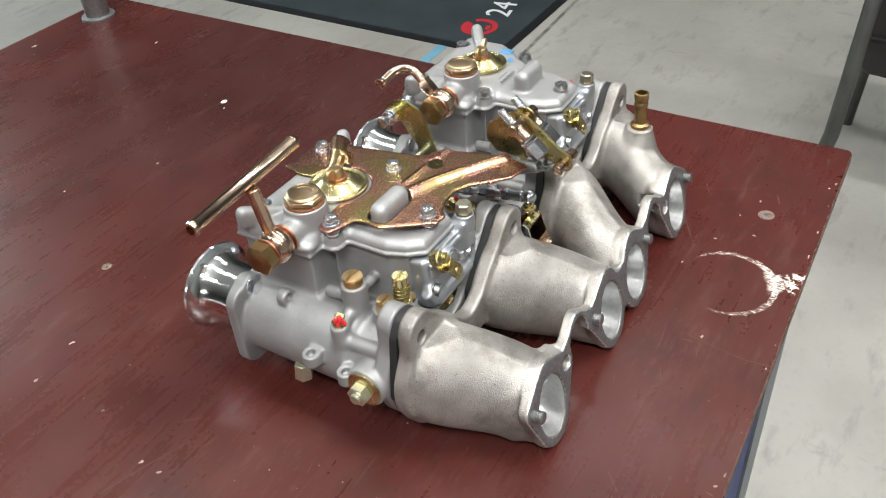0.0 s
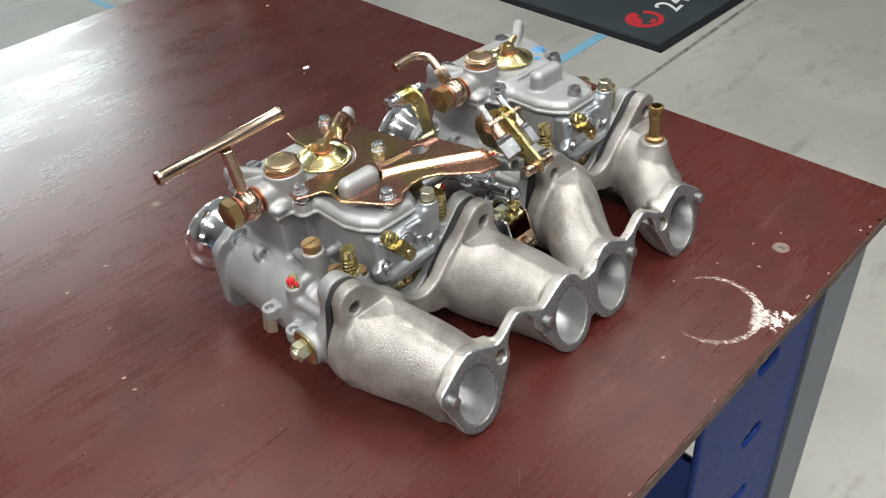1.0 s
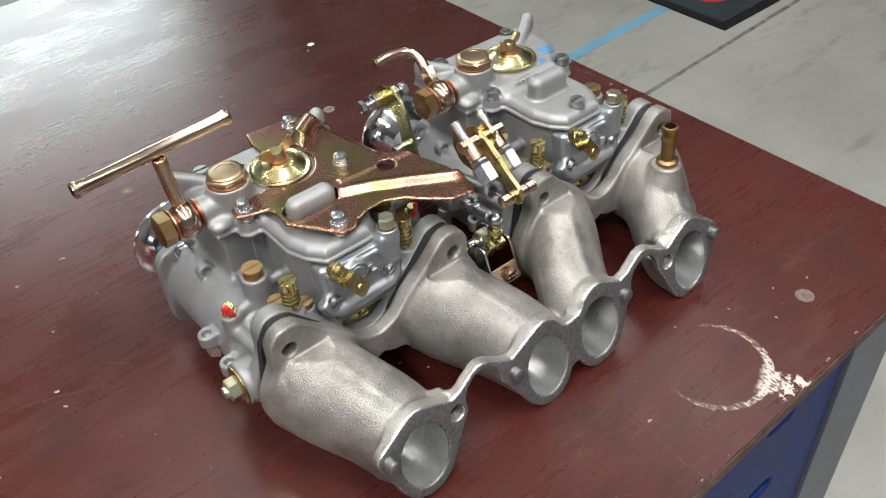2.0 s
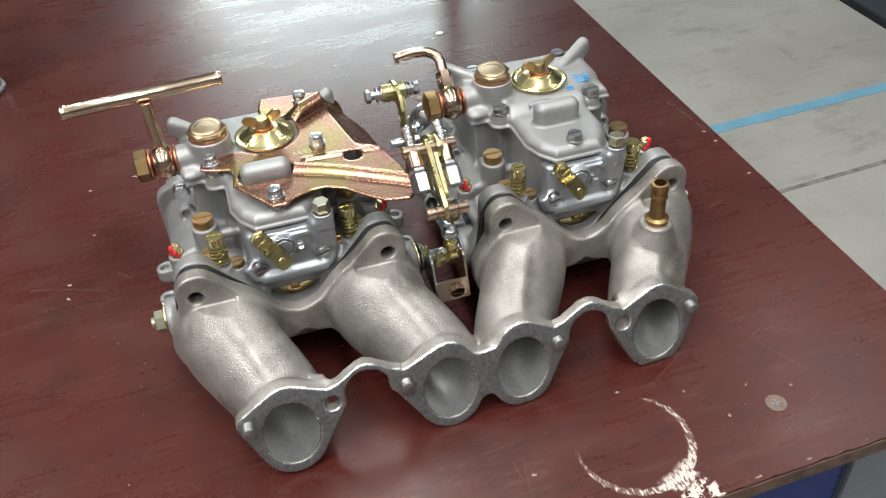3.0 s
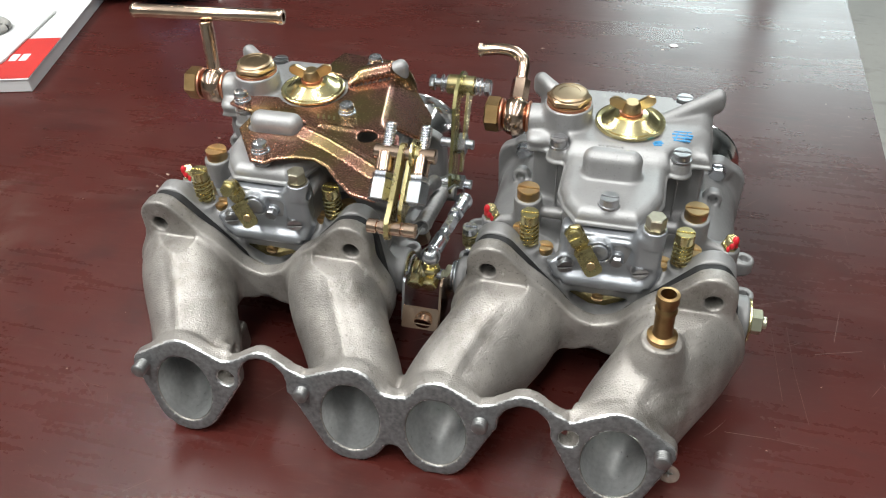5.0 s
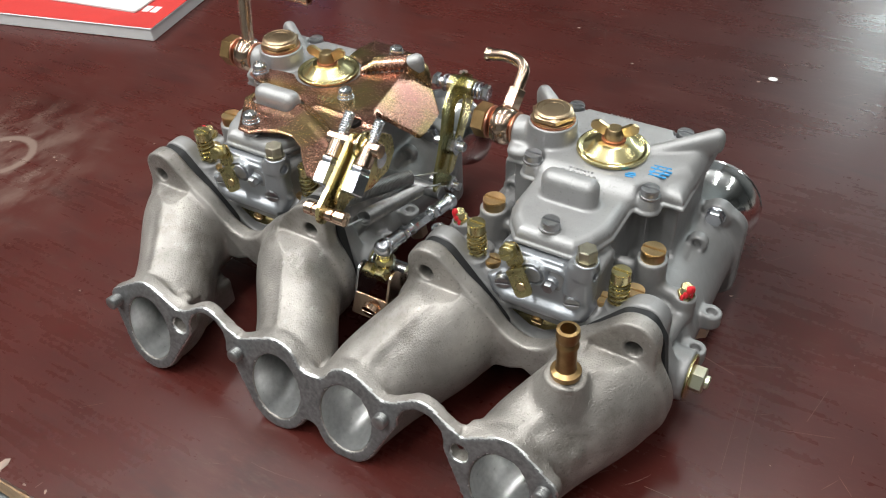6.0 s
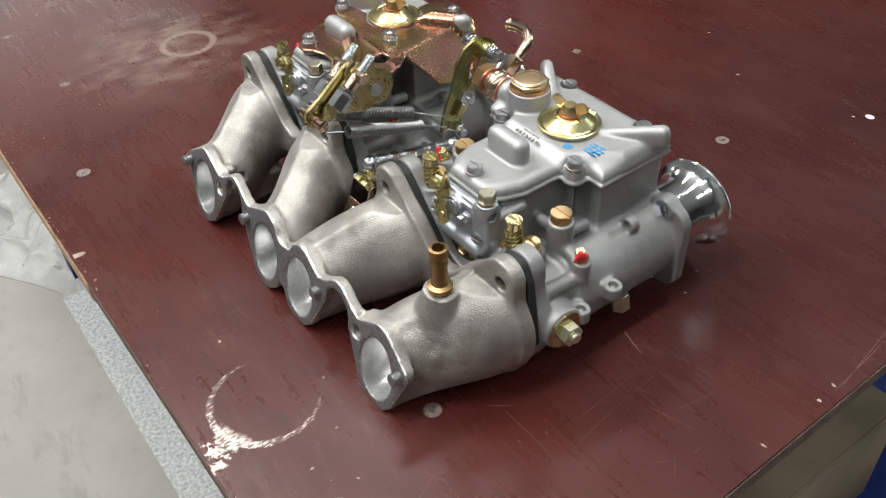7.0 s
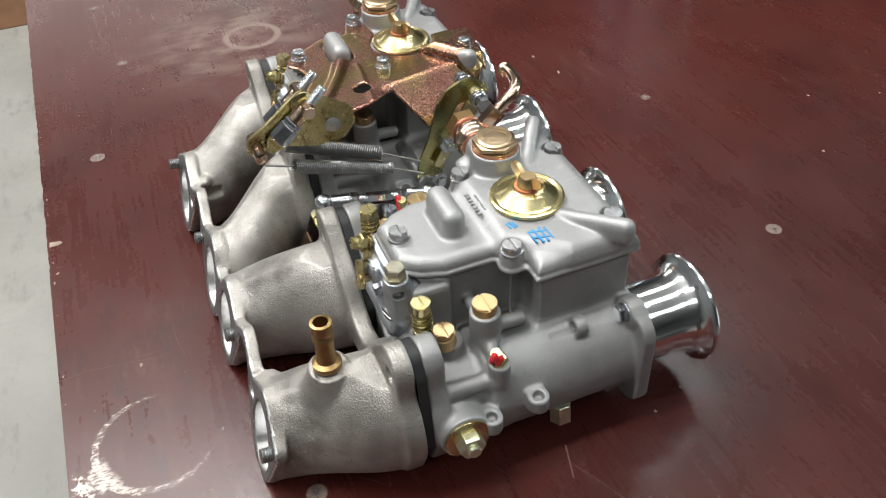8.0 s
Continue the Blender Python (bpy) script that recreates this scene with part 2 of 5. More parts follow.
    cres = math_("MULTIPLY", zone, step_(cover, 0.18, 0.34))
    smut = math_("MULTIPLY", zone, 0.10)
    flake = math_("MULTIPLY", step_(math_("ADD", far(0.112, -0.0915), math_("MULTIPLY", wob, 2.6)), 0.0125, 0.0100), step_(noise_(190, 3, 0.6), 0.49, 0.52))
    mask = math_("MAXIMUM", math_("MAXIMUM", cres, smut), flake)
    c = mix_(mask, c, (0.58, 0.50, 0.45))
    # ring and smear of pale dust
    d = math_("ADD", far(-0.387, 0.105), math_("MULTIPLY", wob, 0.5))
    ring = math_("MULTIPLY", step_(d, 0.0205, 0.0240), step_(d, 0.0315, 0.0275))
    smear = math_("MULTIPLY", math_("MULTIPLY", step_(far(-0.395, 0.085), 0.135, 0.020), step_(noise_(30, 5, 0.65, (1.6, 0.8, 1)), 0.36, 0.72)), 0.9)
    c = mix_(math_("MULTIPLY", math_("MAXIMUM", ring, smear), 0.50), c, (0.30, 0.23, 0.19))
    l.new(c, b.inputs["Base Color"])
    rough0 = b.inputs["Roughness"].links[0].from_socket
    grain = math_("MULTIPLY", math_("SUBTRACT", noise_(11, 3, 0.5, (0.7, 1.5, 1)), 0.5), 0.18)
    for scale, gain, stretch, turn in ((24, 0.10, (0.9, 1.2, 1), 0.5), (160, 0.08, (0.10, 1.5, 1), -0.6), (110, 0.09, (0.10, 1.5, 1), 0.80)):
        grain = math_("ADD", grain, math_("MULTIPLY", math_("SUBTRACT", noise_(scale, 2, 0.5, stretch, turn), 0.5), gain))
    l.new(math_("MAXIMUM", math_("ADD", math_("ADD", rough0, grain), math_("MULTIPLY", mask, 0.2)), 0.23), b.inputs["Roughness"])
    return m


PHENOLIC = bench_film()
SCRATCH = material("pale_scratched_film", (0.13, 0.068, 0.058), 0.6, 0.0, 0.4, 30)
CHIP = material("pale_chips", (0.34, 0.25, 0.20), 0.7, 0.0, 0.4, 90)
FILLER = material("dirty_filler", (0.15, 0.105, 0.085), 0.7, 0.0, 0.35, 300)
PLYEDGE = material("raw_plywood_edge", (0.36, 0.23, 0.13), 0.7, 0.0, 0.3, 60, 0.0006, 300)
DARKEDGE = material("grimy_plywood_edge", (0.070, 0.030, 0.020), 0.7, 0.0, 0.5, 120, 0.0008, 400, 0.1, (0.085, 0.046, 0.032))
BATTEN = material("pale_timber", (0.20, 0.150, 0.095), 0.65, 0.0, 0.25, 12, 0.0003, 120)
BLUESTEEL = material("blue_painted_steel", (0.0035, 0.019, 0.120), 0.5, 0.0, 0.2, 12, 0.0001, 200)
BLUESTEEL.node_tree.nodes["Principled BSDF"].inputs["Specular IOR Level"].default_value = 0.2
GREYSTEEL = material("grey_painted_steel", (0.105, 0.118, 0.142), 0.45, 0.2, 0.2, 18, 0.0002, 150)
def concrete():
    """Pale concrete with soft grey blotches, dark scuffs and small pits."""
    m = material("worn_concrete", (0.335, 0.318, 0.292), 0.6, 0.0, 0.14, 2.2, 0.0006, 40, 0.1)
    nt = m.node_tree
    n, l = nt.nodes, nt.links
    b = n["Principled BSDF"]
    co = n.new("ShaderNodeTexCoord").outputs["Object"]
    c = b.inputs["Base Color"].links[0].from_socket
    for scale, lo, hi, gain, colour, stretch in ((5.0, 0.45, 0.75, 0.50, (0.25, 0.235, 0.21), (1, 1, 1)), (11.0, 0.56, 0.72, 0.55, (0.17, 0.16, 0.145), (0.7, 1.8, 1)), (60.0, 0.52, 0.75, 0.22, (0.22, 0.20, 0.18), (1, 1, 1)), (3.1, 0.66, 0.72, 0.5, (0.13, 0.125, 0.12), (2.2, 0.9, 1))):
        mp, t, r, x, k = n.new("ShaderNodeMapping"), n.new("ShaderNodeTexNoise"), n.new("ShaderNodeMapRange"), n.new("ShaderNodeMix"), n.new("ShaderNodeMath")
        mp.inputs["Scale"].default_value, mp.inputs["Location"].default_value = stretch, (scale, scale * 0.7, 0)
        t.inputs["Scale"].default_value, t.inputs["Detail"].default_value, t.inputs["Roughness"].default_value = scale, 6, 0.62
        r.inputs["From Min"].default_value, r.inputs["From Max"].default_value = lo, hi
        k.operation, k.inputs[1].default_value = "MULTIPLY", gain
        x.data_type = "RGBA"
        x.inputs["B"].default_value = (*colour, 1)
        l.new(co, mp.inputs["Vector"])
        l.new(mp.outputs[0], t.inputs["Vector"])
        l.new(t.outputs["Fac"], r.inputs["Value"])
        l.new(r.outputs["Result"], k.inputs[0])
        l.new(k.outputs[0], x.inputs["Factor"])
        l.new(c, x.inputs["A"])
        c = x.outputs["Result"]
    l.new(c, b.inputs["Base Color"])
    return m


CONCRETE = concrete()
WALLPAINT = material("grey_wall_paint", (0.30, 0.30, 0.295), 0.8, 0.0, 0.05, 3, 0.0004, 60)
CEILPAINT = material("grey_ceiling_paint", (0.38, 0.38, 0.375), 0.8, 0.0, 0.05, 3, 0.0004, 60)
TAPE = material("blue_floor_tape", (0.15, 0.33, 0.45), 0.6, 0.0, 0.14, 8)
MATFABRIC = material("charcoal_floor_mat", (0.022, 0.030, 0.036), 0.8, 0.0, 0.3, 6, 0.0006, 300)
WHITE = material("white_print", (0.70, 0.70, 0.70), 0.6, 0.0, 0.1, 60)
REDPRINT = material("red_print", (0.45, 0.02, 0.03), 0.6, 0.0, 0.1, 60)

# ---- mesh helpers ----


def part(name, bm, mat, parent=None, label="", smooth=True):
    me = bpy.data.meshes.new(name)
    bm.to_mesh(me)
    bm.free()
    me.materials.append(mat)
    if smooth:
        me.polygons.foreach_set("use_smooth", [True] * len(me.polygons))
        me.set_sharp_from_angle(angle=radians(38))
    ob = new(name, me)
    if parent:
        ob.parent = parent
    if label:
        ob["label"] = label
    return ob


def empty(name, m, label, category, group=""):
    ob = new(name)
    ob.empty_display_size = 0.02
    ob.matrix_world = m
    return tagged(ob, label, category, group)


def axis_pose(a, b):
    """The pose whose z axis runs from a to b, with its origin at a."""
    d = Vector(b) - Vector(a)
    return Matrix.Translation(a) @ d.to_track_quat("Z", "Y").to_matrix().to_4x4()


def lathe(bm, profile, m=Matrix(), n=32, closed=True):
    """Turns a profile of (radius, height) round the z axis of m."""
    rings = []
    for r, h in profile:
        rings.append([bm.verts.new(m @ Vector((r * math.cos(2 * math.pi * i / n), r * math.sin(2 * math.pi * i / n), h))) for i in range(n)])
    for a, b in zip(rings, rings[1:]):
        for i in range(n):
            bm.faces.new((a[i], a[(i + 1) % n], b[(i + 1) % n], b[i]))
    if closed:
        bm.faces.new(rings[0][::-1])
        bm.faces.new(rings[-1])
    return bm


def rod(bm, a, b, r, n=20, bevel=0.0004):
    h = (Vector(b) - Vector(a)).length
    e = min(bevel, r * 0.5, h * 0.4)
    return lathe(bm, [(r - e, 0), (r, e), (r, h - e), (r - e, h)], axis_pose(a, b), n)


def hexagon(bm, a, b, across, bevel=0.0006):
    """A hexagonal head or nut from a to b, with chamfered corners."""
    h = (Vector(b) - Vector(a)).length
    r = across / math.sqrt(3)
    return lathe(bm, [(r * 0.90, 0), (r, bevel), (r, h - bevel), (r * 0.88, h)], axis_pose(a, b), 6)


def sweep(bm, pts, r, n=10, cap=True):
    """A round bar of radius r (a number or one for each point) along points."""
    pts = [Vector(p) for p in pts]
    rs = r if isinstance(r, (list, tuple)) else [r] * len(pts)
    up = Vector((0.13, 0.31, 0.94))
    rings = []
    for i, p in enumerate(pts):
        d = (pts[min(i + 1, len(pts) - 1)] - pts[max(i - 1, 0)]).normalized()
        u = (up - d * up.dot(d)).normalized()
        up = u
        v = d.cross(u)
        rings.append([bm.verts.new(p + rs[i] * (math.cos(2 * math.pi * k / n) * u + math.sin(2 * math.pi * k / n) * v)) for k in range(n)])
    for a, b in zip(rings, rings[1:]):
        for k in range(n):
            bm.faces.new((a[k], a[(k + 1) % n], b[(k + 1) % n], b[k]))
    if cap:
        bm.faces.new(rings[0][::-1])
        bm.faces.new(rings[-1])
    return bm


def coil(bm, a, b, r, wire, turns, n=6, steps=14):
    m = axis_pose(a, b)
    h = (Vector(b) - Vector(a)).length
    k = int(turns * steps)
    return sweep(bm, [m @ Vector((r * math.cos(2 * math.pi * i / steps), r * math.sin(2 * math.pi * i / steps), h * i / k)) for i in range(k + 1)], wire, n)


def slab(bm, outline, z0, z1, m=Matrix(), bevel=0.0):
    """A plate with the outline (x, y) between z0 and z1 of m."""
    lo = [bm.verts.new(m @ Vector((x, y, z0))) for x, y in outline]
    hi = [bm.verts.new(m @ Vector((x, y, z1))) for x, y in outline]
    k = len(outline)
    fs = [bm.faces.new(lo[::-1]), bm.faces.new(hi)]
    for i in range(k):
        fs.append(bm.faces.new((lo[i], lo[(i + 1) % k], hi[(i + 1) % k], hi[i])))
    if bevel:
        es = {e for f in fs[:2] for e in f.edges}
        bmesh.ops.bevel(bm, geom=list(es), offset=bevel, segments=2, affect="EDGES")
    return bm


def block(bm, c, size, bevel=0.001, m=Matrix(), seg=2):
    r = bmesh.ops.create_cube(bm, size=1.0, matrix=m @ Matrix.Translation(c) @ Matrix.Diagonal((*size, 1)))
    if bevel:
        es = {e for v in r["verts"] for e in v.link_edges}
        bmesh.ops.bevel(bm, geom=list(es), offset=bevel, segments=seg, affect="EDGES")
    return bm


def rounded(points, r, n=5):
    """A closed outline with its corners rounded to the radius r."""
    out = []
    k = len(points)
    for i in range(k):
        p, a, b = Vector(points[i]), Vector(points[i - 1]), Vector(points[(i + 1) % k])
        u, v = (a - p).normalized(), (b - p).normalized()
        d = min(r / max(0.05, math.tan(u.angle(v) / 2)), 0.45 * (a - p).length, 0.45 * (b - p).length)
        p0, p1 = p + u * d, p + v * d
        for j in range(n + 1):
            t = j / n
            q = p0 * (1 - t) ** 2 + p * 2 * t * (1 - t) + p1 * t ** 2
            out.append((q.x, q.y))
    return out


# ---- solid castings: distance fields turned into meshes ----


def grid(lo, hi, h):
    ax = [np.arange(a, b + h, h, dtype=np.float32) for a, b in zip(lo, hi)]
    return ax, (ax[0][:, None, None], ax[1][None, :, None], ax[2][None, None, :])


def blend(a, b, k):
    h = np.clip(0.5 + 0.5 * (b - a) / k, 0, 1)
    return b + (a - b) * h - k * h * (1 - h)


def cut(a, b, k=0.0008):
    return -blend(-a, b, k)


def f_cyl(P, a, b, r, e=0.001):
    a, b = np.array(a), np.array(b)
    L = np.linalg.norm(b - a)
    w = (b - a) / L
    x, y, z = P[0] - a[0], P[1] - a[1], P[2] - a[2]
    t = x * w[0] + y * w[1] + z * w[2]
    rad = np.sqrt(np.maximum(x * x + y * y + z * z - t * t, 0))
    q0, q1 = rad - r + e, np.abs(t - L / 2) - L / 2 + e
    return np.minimum(np.maximum(q0, q1), 0) + np.sqrt(np.maximum(q0, 0) ** 2 + np.maximum(q1, 0) ** 2) - e


def f_cone(P, a, b, ra, rb):
    a, b = np.array(a), np.array(b)
    d = b - a
    x, y, z = P[0] - a[0], P[1] - a[1], P[2] - a[2]
    t = np.clip((x * d[0] + y * d[1] + z * d[2]) / (d @ d), 0, 1)
    return np.sqrt((x - t * d[0]) ** 2 + (y - t * d[1]) ** 2 + (z - t * d[2]) ** 2) - (ra + (rb - ra) * t)


def f_box(P, c, half, e=0.002, tilt=0.0):
    x, y, z = P[0] - c[0], P[1] - c[1], P[2] - c[2]
    if tilt:
        s, k = math.sin(radians(tilt)), math.cos(radians(tilt))
        y, z = y * k + z * s, z * k - y * s
    q = [np.abs(v) - (h - e) for v, h in zip((x, y, z), half)]
    return np.minimum(np.maximum(np.maximum(q[0], q[1]), q[2]), 0) + np.sqrt(sum(np.maximum(v, 0) ** 2 for v in q)) - e


def g_seg(x, z, a, b, ra, rb=None):
    """Flat distance to a tapered bar from a to b."""
    rb = ra if rb is None else rb
    dx, dz = b[0] - a[0], b[1] - a[1]
    t = np.clip(((x - a[0]) * dx + (z - a[1]) * dz) / max(dx * dx + dz * dz, 1e-9), 0, 1)
    return np.sqrt((x - a[0] - t * dx) ** 2 + (z - a[1] - t * dz) ** 2) - (ra + (rb - ra) * t)


def g_hull(x, z, a, b, ra, rb):
    """Flat distance to the hull of two circles."""
    dx, dz = b[0] - a[0], b[1] - a[1]
    L = math.hypot(dx, dz)
    ux, uz = dx / L, dz / L
    along, off = (x - a[0]) * ux + (z - a[1]) * uz, np.abs((x - a[0]) * uz - (z - a[1]) * ux)
    s = (ra - rb) / L
    c = math.sqrt(1 - s * s)
    k = c * along - s * off
    d = np.where(k < 0, np.sqrt(off ** 2 + along ** 2) - ra, c * off + s * along - ra)
    return np.where(k > c * L, np.sqrt(off ** 2 + (along - L) ** 2) - rb, d)


def g_outline(x, y, pts):
    """Flat distance to any closed outline."""
    d, sign = None, None
    for (ax, ay), (bx, by) in zip(pts, pts[1:] + pts[:1]):
        ex, ey, wx, wy = bx - ax, by - ay, x - ax, y - ay
        t = np.clip((wx * ex + wy * ey) / (ex * ex + ey * ey), 0, 1)
        q = (wx - ex * t) ** 2 + (wy - ey * t) ** 2
        c0, c1, c2 = y >= ay, y < by, ex * wy > ey * wx
        f = np.where((c0 & c1 & c2) | (~c0 & ~c1 & ~c2), -1.0, 1.0)
        d, sign = (q, f) if d is None else (np.minimum(d, q), sign * f)
    return sign * np.sqrt(d)


def g_poly(x, y, pts):
    """Flat distance to a convex outline, given anticlockwise."""
    d = None
    for (ax, ay), (bx, by) in zip(pts, pts[1:] + pts[:1]):
        L = math.hypot(bx - ax, by - ay)
        s = ((x - ax) * (by - ay) - (y - ay) * (bx - ax)) / L
        d = s if d is None else np.maximum(d, s)
    return d


def f_plate(flat, v, lo, hi, e=0.0012):
    q0, q1 = flat + e, np.abs(v - (lo + hi) / 2) - (hi - lo) / 2 + e
    return np.minimum(np.maximum(q0, q1), 0) + np.sqrt(np.maximum(q0, 0) ** 2 + np.maximum(q1, 0) ** 2) - e


def casting(name, field, lo, hi, h, mats, parent, slot=None, label=""):
    """The zero surface of a distance field as a smooth mesh of small quads."""
    ax, P = grid(lo, hi, h)
    d = np.ascontiguousarray(np.broadcast_to(field(P), [len(a) for a in ax]), dtype=np.float32)
    ins = d < 0
    cs = np.zeros([k - 1 for k in d.shape], dtype=np.int8)
    corners = [(i, j, k) for i in (0, 1) for j in (0, 1) for k in (0, 1)]
    nx, ny, nz = cs.shape
    for i, j, k in corners:
        cs += ins[i:i + nx, j:j + ny, k:k + nz]
    cell = np.argwhere((cs > 0) & (cs < 8))
    vals = {c: d[cell[:, 0] + c[0], cell[:, 1] + c[1], cell[:, 2] + c[2]] for c in corners}
    total, count = np.zeros((len(cell), 3)), np.zeros(len(cell))
    for a in corners:
        for axis in range(3):
            if a[axis] == 0:
                b = tuple(1 if n == axis else v for n, v in enumerate(a))
                va, vb = vals[a], vals[b]
                on = (va < 0) != (vb < 0)
                t = np.where(on, va / np.where(on, va - vb, 1), 0)
                p = np.tile(np.array(a, float), (len(cell), 1))
                p[:, axis] += t
                total += p * on[:, None]
                count += on
    verts = (cell + total / count[:, None]) * h + np.array([a[0] for a in ax])
    ids = -np.ones(cs.shape, dtype=np.int64)
    ids[cell[:, 0], cell[:, 1], cell[:, 2]] = np.arange(len(cell))
    quads = []
    for axis in range(3):
        u, v = (axis + 1) % 3, (axis + 2) % 3
        s0, s1 = [slice(1, -1)] * 3, [slice(1, -1)] * 3
        s0[axis], s1[axis] = slice(0, -1), slice(1, None)
        A, B = ins[tuple(s0)], ins[tuple(s1)]
        e = np.argwhere(A != B)
        flip = ~A[e[:, 0], e[:, 1], e[:, 2]]
        base = e + 1
        base[:, axis] -= 1
        q = []
        for du, dv in ((-1, -1), (0, -1), (0, 0), (-1, 0)):
            c = base.copy()
            c[:, u] += du
            c[:, v] += dv
            q.append(ids[c[:, 0], c[:, 1], c[:, 2]])
        q = np.stack(q, 1)
        q[flip] = q[flip][:, ::-1]
        quads.append(q)
    quads = np.concatenate(quads)
    quads = quads[(quads >= 0).all(1)]
    me = bpy.data.meshes.new(name)
    me.vertices.add(len(verts))
    me.vertices.foreach_set("co", verts.astype(np.float32).ravel())
    me.loops.add(quads.size)
    me.loops.foreach_set("vertex_index", quads.ravel().astype(np.int32))
    me.polygons.add(len(quads))
    me.polygons.foreach_set("loop_start", np.arange(0, quads.size, 4, dtype=np.int32))
    me.polygons.foreach_set("use_smooth", np.ones(len(quads), dtype=bool))
    for m in mats:
        me.materials.append(m)
    if slot:
        me.polygons.foreach_set("material_index", slot(verts[quads].mean(1)).astype(np.int32))
    me.update()
    me.validate()
    ob = new(name, me)
    ob.parent = parent
    if label:
        ob["label"] = label
    return ob


# ---- the setting ----
def setting(name, bm, mat, label, category):
    return tagged(part(name, bm, mat, None, label), label, category, "", "structure")


bm = bmesh.new()
block(bm, (0, 1.5, FLOOR - 0.05), (24, 14, 0.1), 0)
setting("floor", bm, CONCRETE, "pale worn concrete workshop floor with dark scuffs", "floor")
bm = bmesh.new()
block(bm, (0, 1.5, 3.75), (24, 14, 0.1), 0)
setting("ceiling", bm, CEILPAINT, "plain grey workshop ceiling", "ceiling")
for nm, c, sz in (("wall_south", (0, -5.55, 1.42), (24, 0.1, 4.56)), ("wall_east", (12.05, 1.5, 1.42), (0.1, 14, 4.56)), ("wall_west", (-12.05, 1.5, 1.42), (0.1, 14, 4.56)), ("wall_north", (0, 8.55, 1.42), (24, 0.1, 4.56))):
    bm = bmesh.new()
    block(bm, c, sz, 0)
    setting(nm, bm, WALLPAINT, "plain grey painted workshop wall", "wall")

# ---- the workbench ----
TX, TY1, TL = 0.3055, 0.845, -1.35


def front_y(x):
    """The slightly skewed front edge of the bench top."""
    return -0.0965 + 0.025 * x


bench = empty("workbench", pose(0, 0, 0), "workbench with a scratched red-brown phenolic plywood top on blue steel legs", "workbench")
bm = bmesh.new()
edge = [(TL, front_y(TL))]
wear = random.Random(21)
for k in range(220):
    x = -0.70 + (TX + 0.70) * k / 220
    edge.append((x, front_y(x) + 0.0009 * wear.random() ** 3))
edge += [(0.2380, front_y(0.238) + 0.0005), (0.2395, front_y(0.2395) + 0.0028), (0.2420, front_y(0.242) + 0.0005), (0.2560, front_y(0.256) + 0.0006), (0.2605, front_y(0.2605) + 0.0050), (0.2650, front_y(0.265) + 0.0020), (0.2990, front_y(0.299) + 0.0004), (TX - 0.0006, front_y(TX) + 0.0030)]
edge.sort()
slab(bm, edge + [(TX - 0.016, TY1), (TL, TY1)], -0.013, 0.0)
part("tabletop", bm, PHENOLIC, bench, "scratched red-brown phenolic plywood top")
for nm, c, sz, mt, lb in (
    ("front_rail", ((0.05 + TL) / 2, 0.0600, -0.0382), (0.05 - TL, 0.030, 0.050), GREYSTEEL, "grey steel rail"),
    ("back_rail", ((0.25 + TL) / 2, 0.8100, -0.0382), (0.25 - TL, 0.030, 0.050), GREYSTEEL, "grey steel rail"),
    ("leg_post", (0.2650, -0.0680, -0.4368), (0.069, 0.014, 0.8464), GREYSTEEL, "grey steel corner post"),
    ("pedestal_shelf", (0.1720, 0.376, -0.4600), (0.224, 0.870, 0.020), BLUESTEEL, "blue steel shelf"),
    ("shelf_lip", (0.2850, 0.376, -0.4580), (0.002, 0.870, 0.032), GREYSTEEL, "dark folded shelf edge"),
    ("side_panel", (0.2500, 0.376, -0.6650), (0.030, 0.850, 0.390), BLUESTEEL, ""),
    ("rear_post", (0.2500, 0.8150, -0.2315), (0.050, 0.014, 0.437), GREYSTEEL, "grey steel rear post"),
    ("far_leg", (-1.20, 0.370, -0.4650), (0.06, 0.82, 0.79), BLUESTEEL, ""),
):
    part(nm, block(bmesh.new(), c, sz, 0.0008), mt, bench, lb)


for a, b, top, h, mt, lb in (
    ((TL, front_y(TL)), (-0.085, front_y(-0.085)), -0.0042, 0.0165, PLYEDGE, "raw tan plywood edge"),
    ((-0.085, front_y(-0.085)), (TX - 0.002, front_y(TX - 0.002)), -0.0017, 0.0106, DARKEDGE, "grimy plywood edge"),
    ((TX, front_y(TX) + 0.004), (TX - 0.016, TY1 - 0.002), -0.0017, 0.0106, DARKEDGE, "grimy plywood edge"),
):
    a, b = Vector((*a, top - h / 2)), Vector((*b, top - h / 2))
    m = Matrix.Translation((a + b) / 2) @ Matrix.Rotation(math.atan2(b.y - a.y, b.x - a.x), 4, "Z")
    part("edge_strip", block(bmesh.new(), (0, 0, 0), ((b - a).length - 0.002, 0.0012, h), 0.0003, m), mt, bench, lb)


def slotted_panel(field_y):
    """The blue leg panel with its row of oval slots."""
    def field(P):
        x, y, z = P
        d = f_box(P, (0.144, field_y, -0.397), (0.0855, 0.003, 0.3835), 0.001)
        for k in range(7):
            zz = -0.085 - 0.0912 * k
            d = cut(d, f_cyl(P, (0.1455, field_y - 0.02, zz), (0.1455, field_y + 0.02, zz), 0.0080, 0.0001))
            d = cut(d, f_cyl(P, (0.1595, field_y - 0.02, zz), (0.1595, field_y + 0.02, zz), 0.0080, 0.0001))
            d = cut(d, f_box(P, (0.1525, field_y, zz), (0.007, 0.02, 0.0080), 0.0001))
        return d
    return field


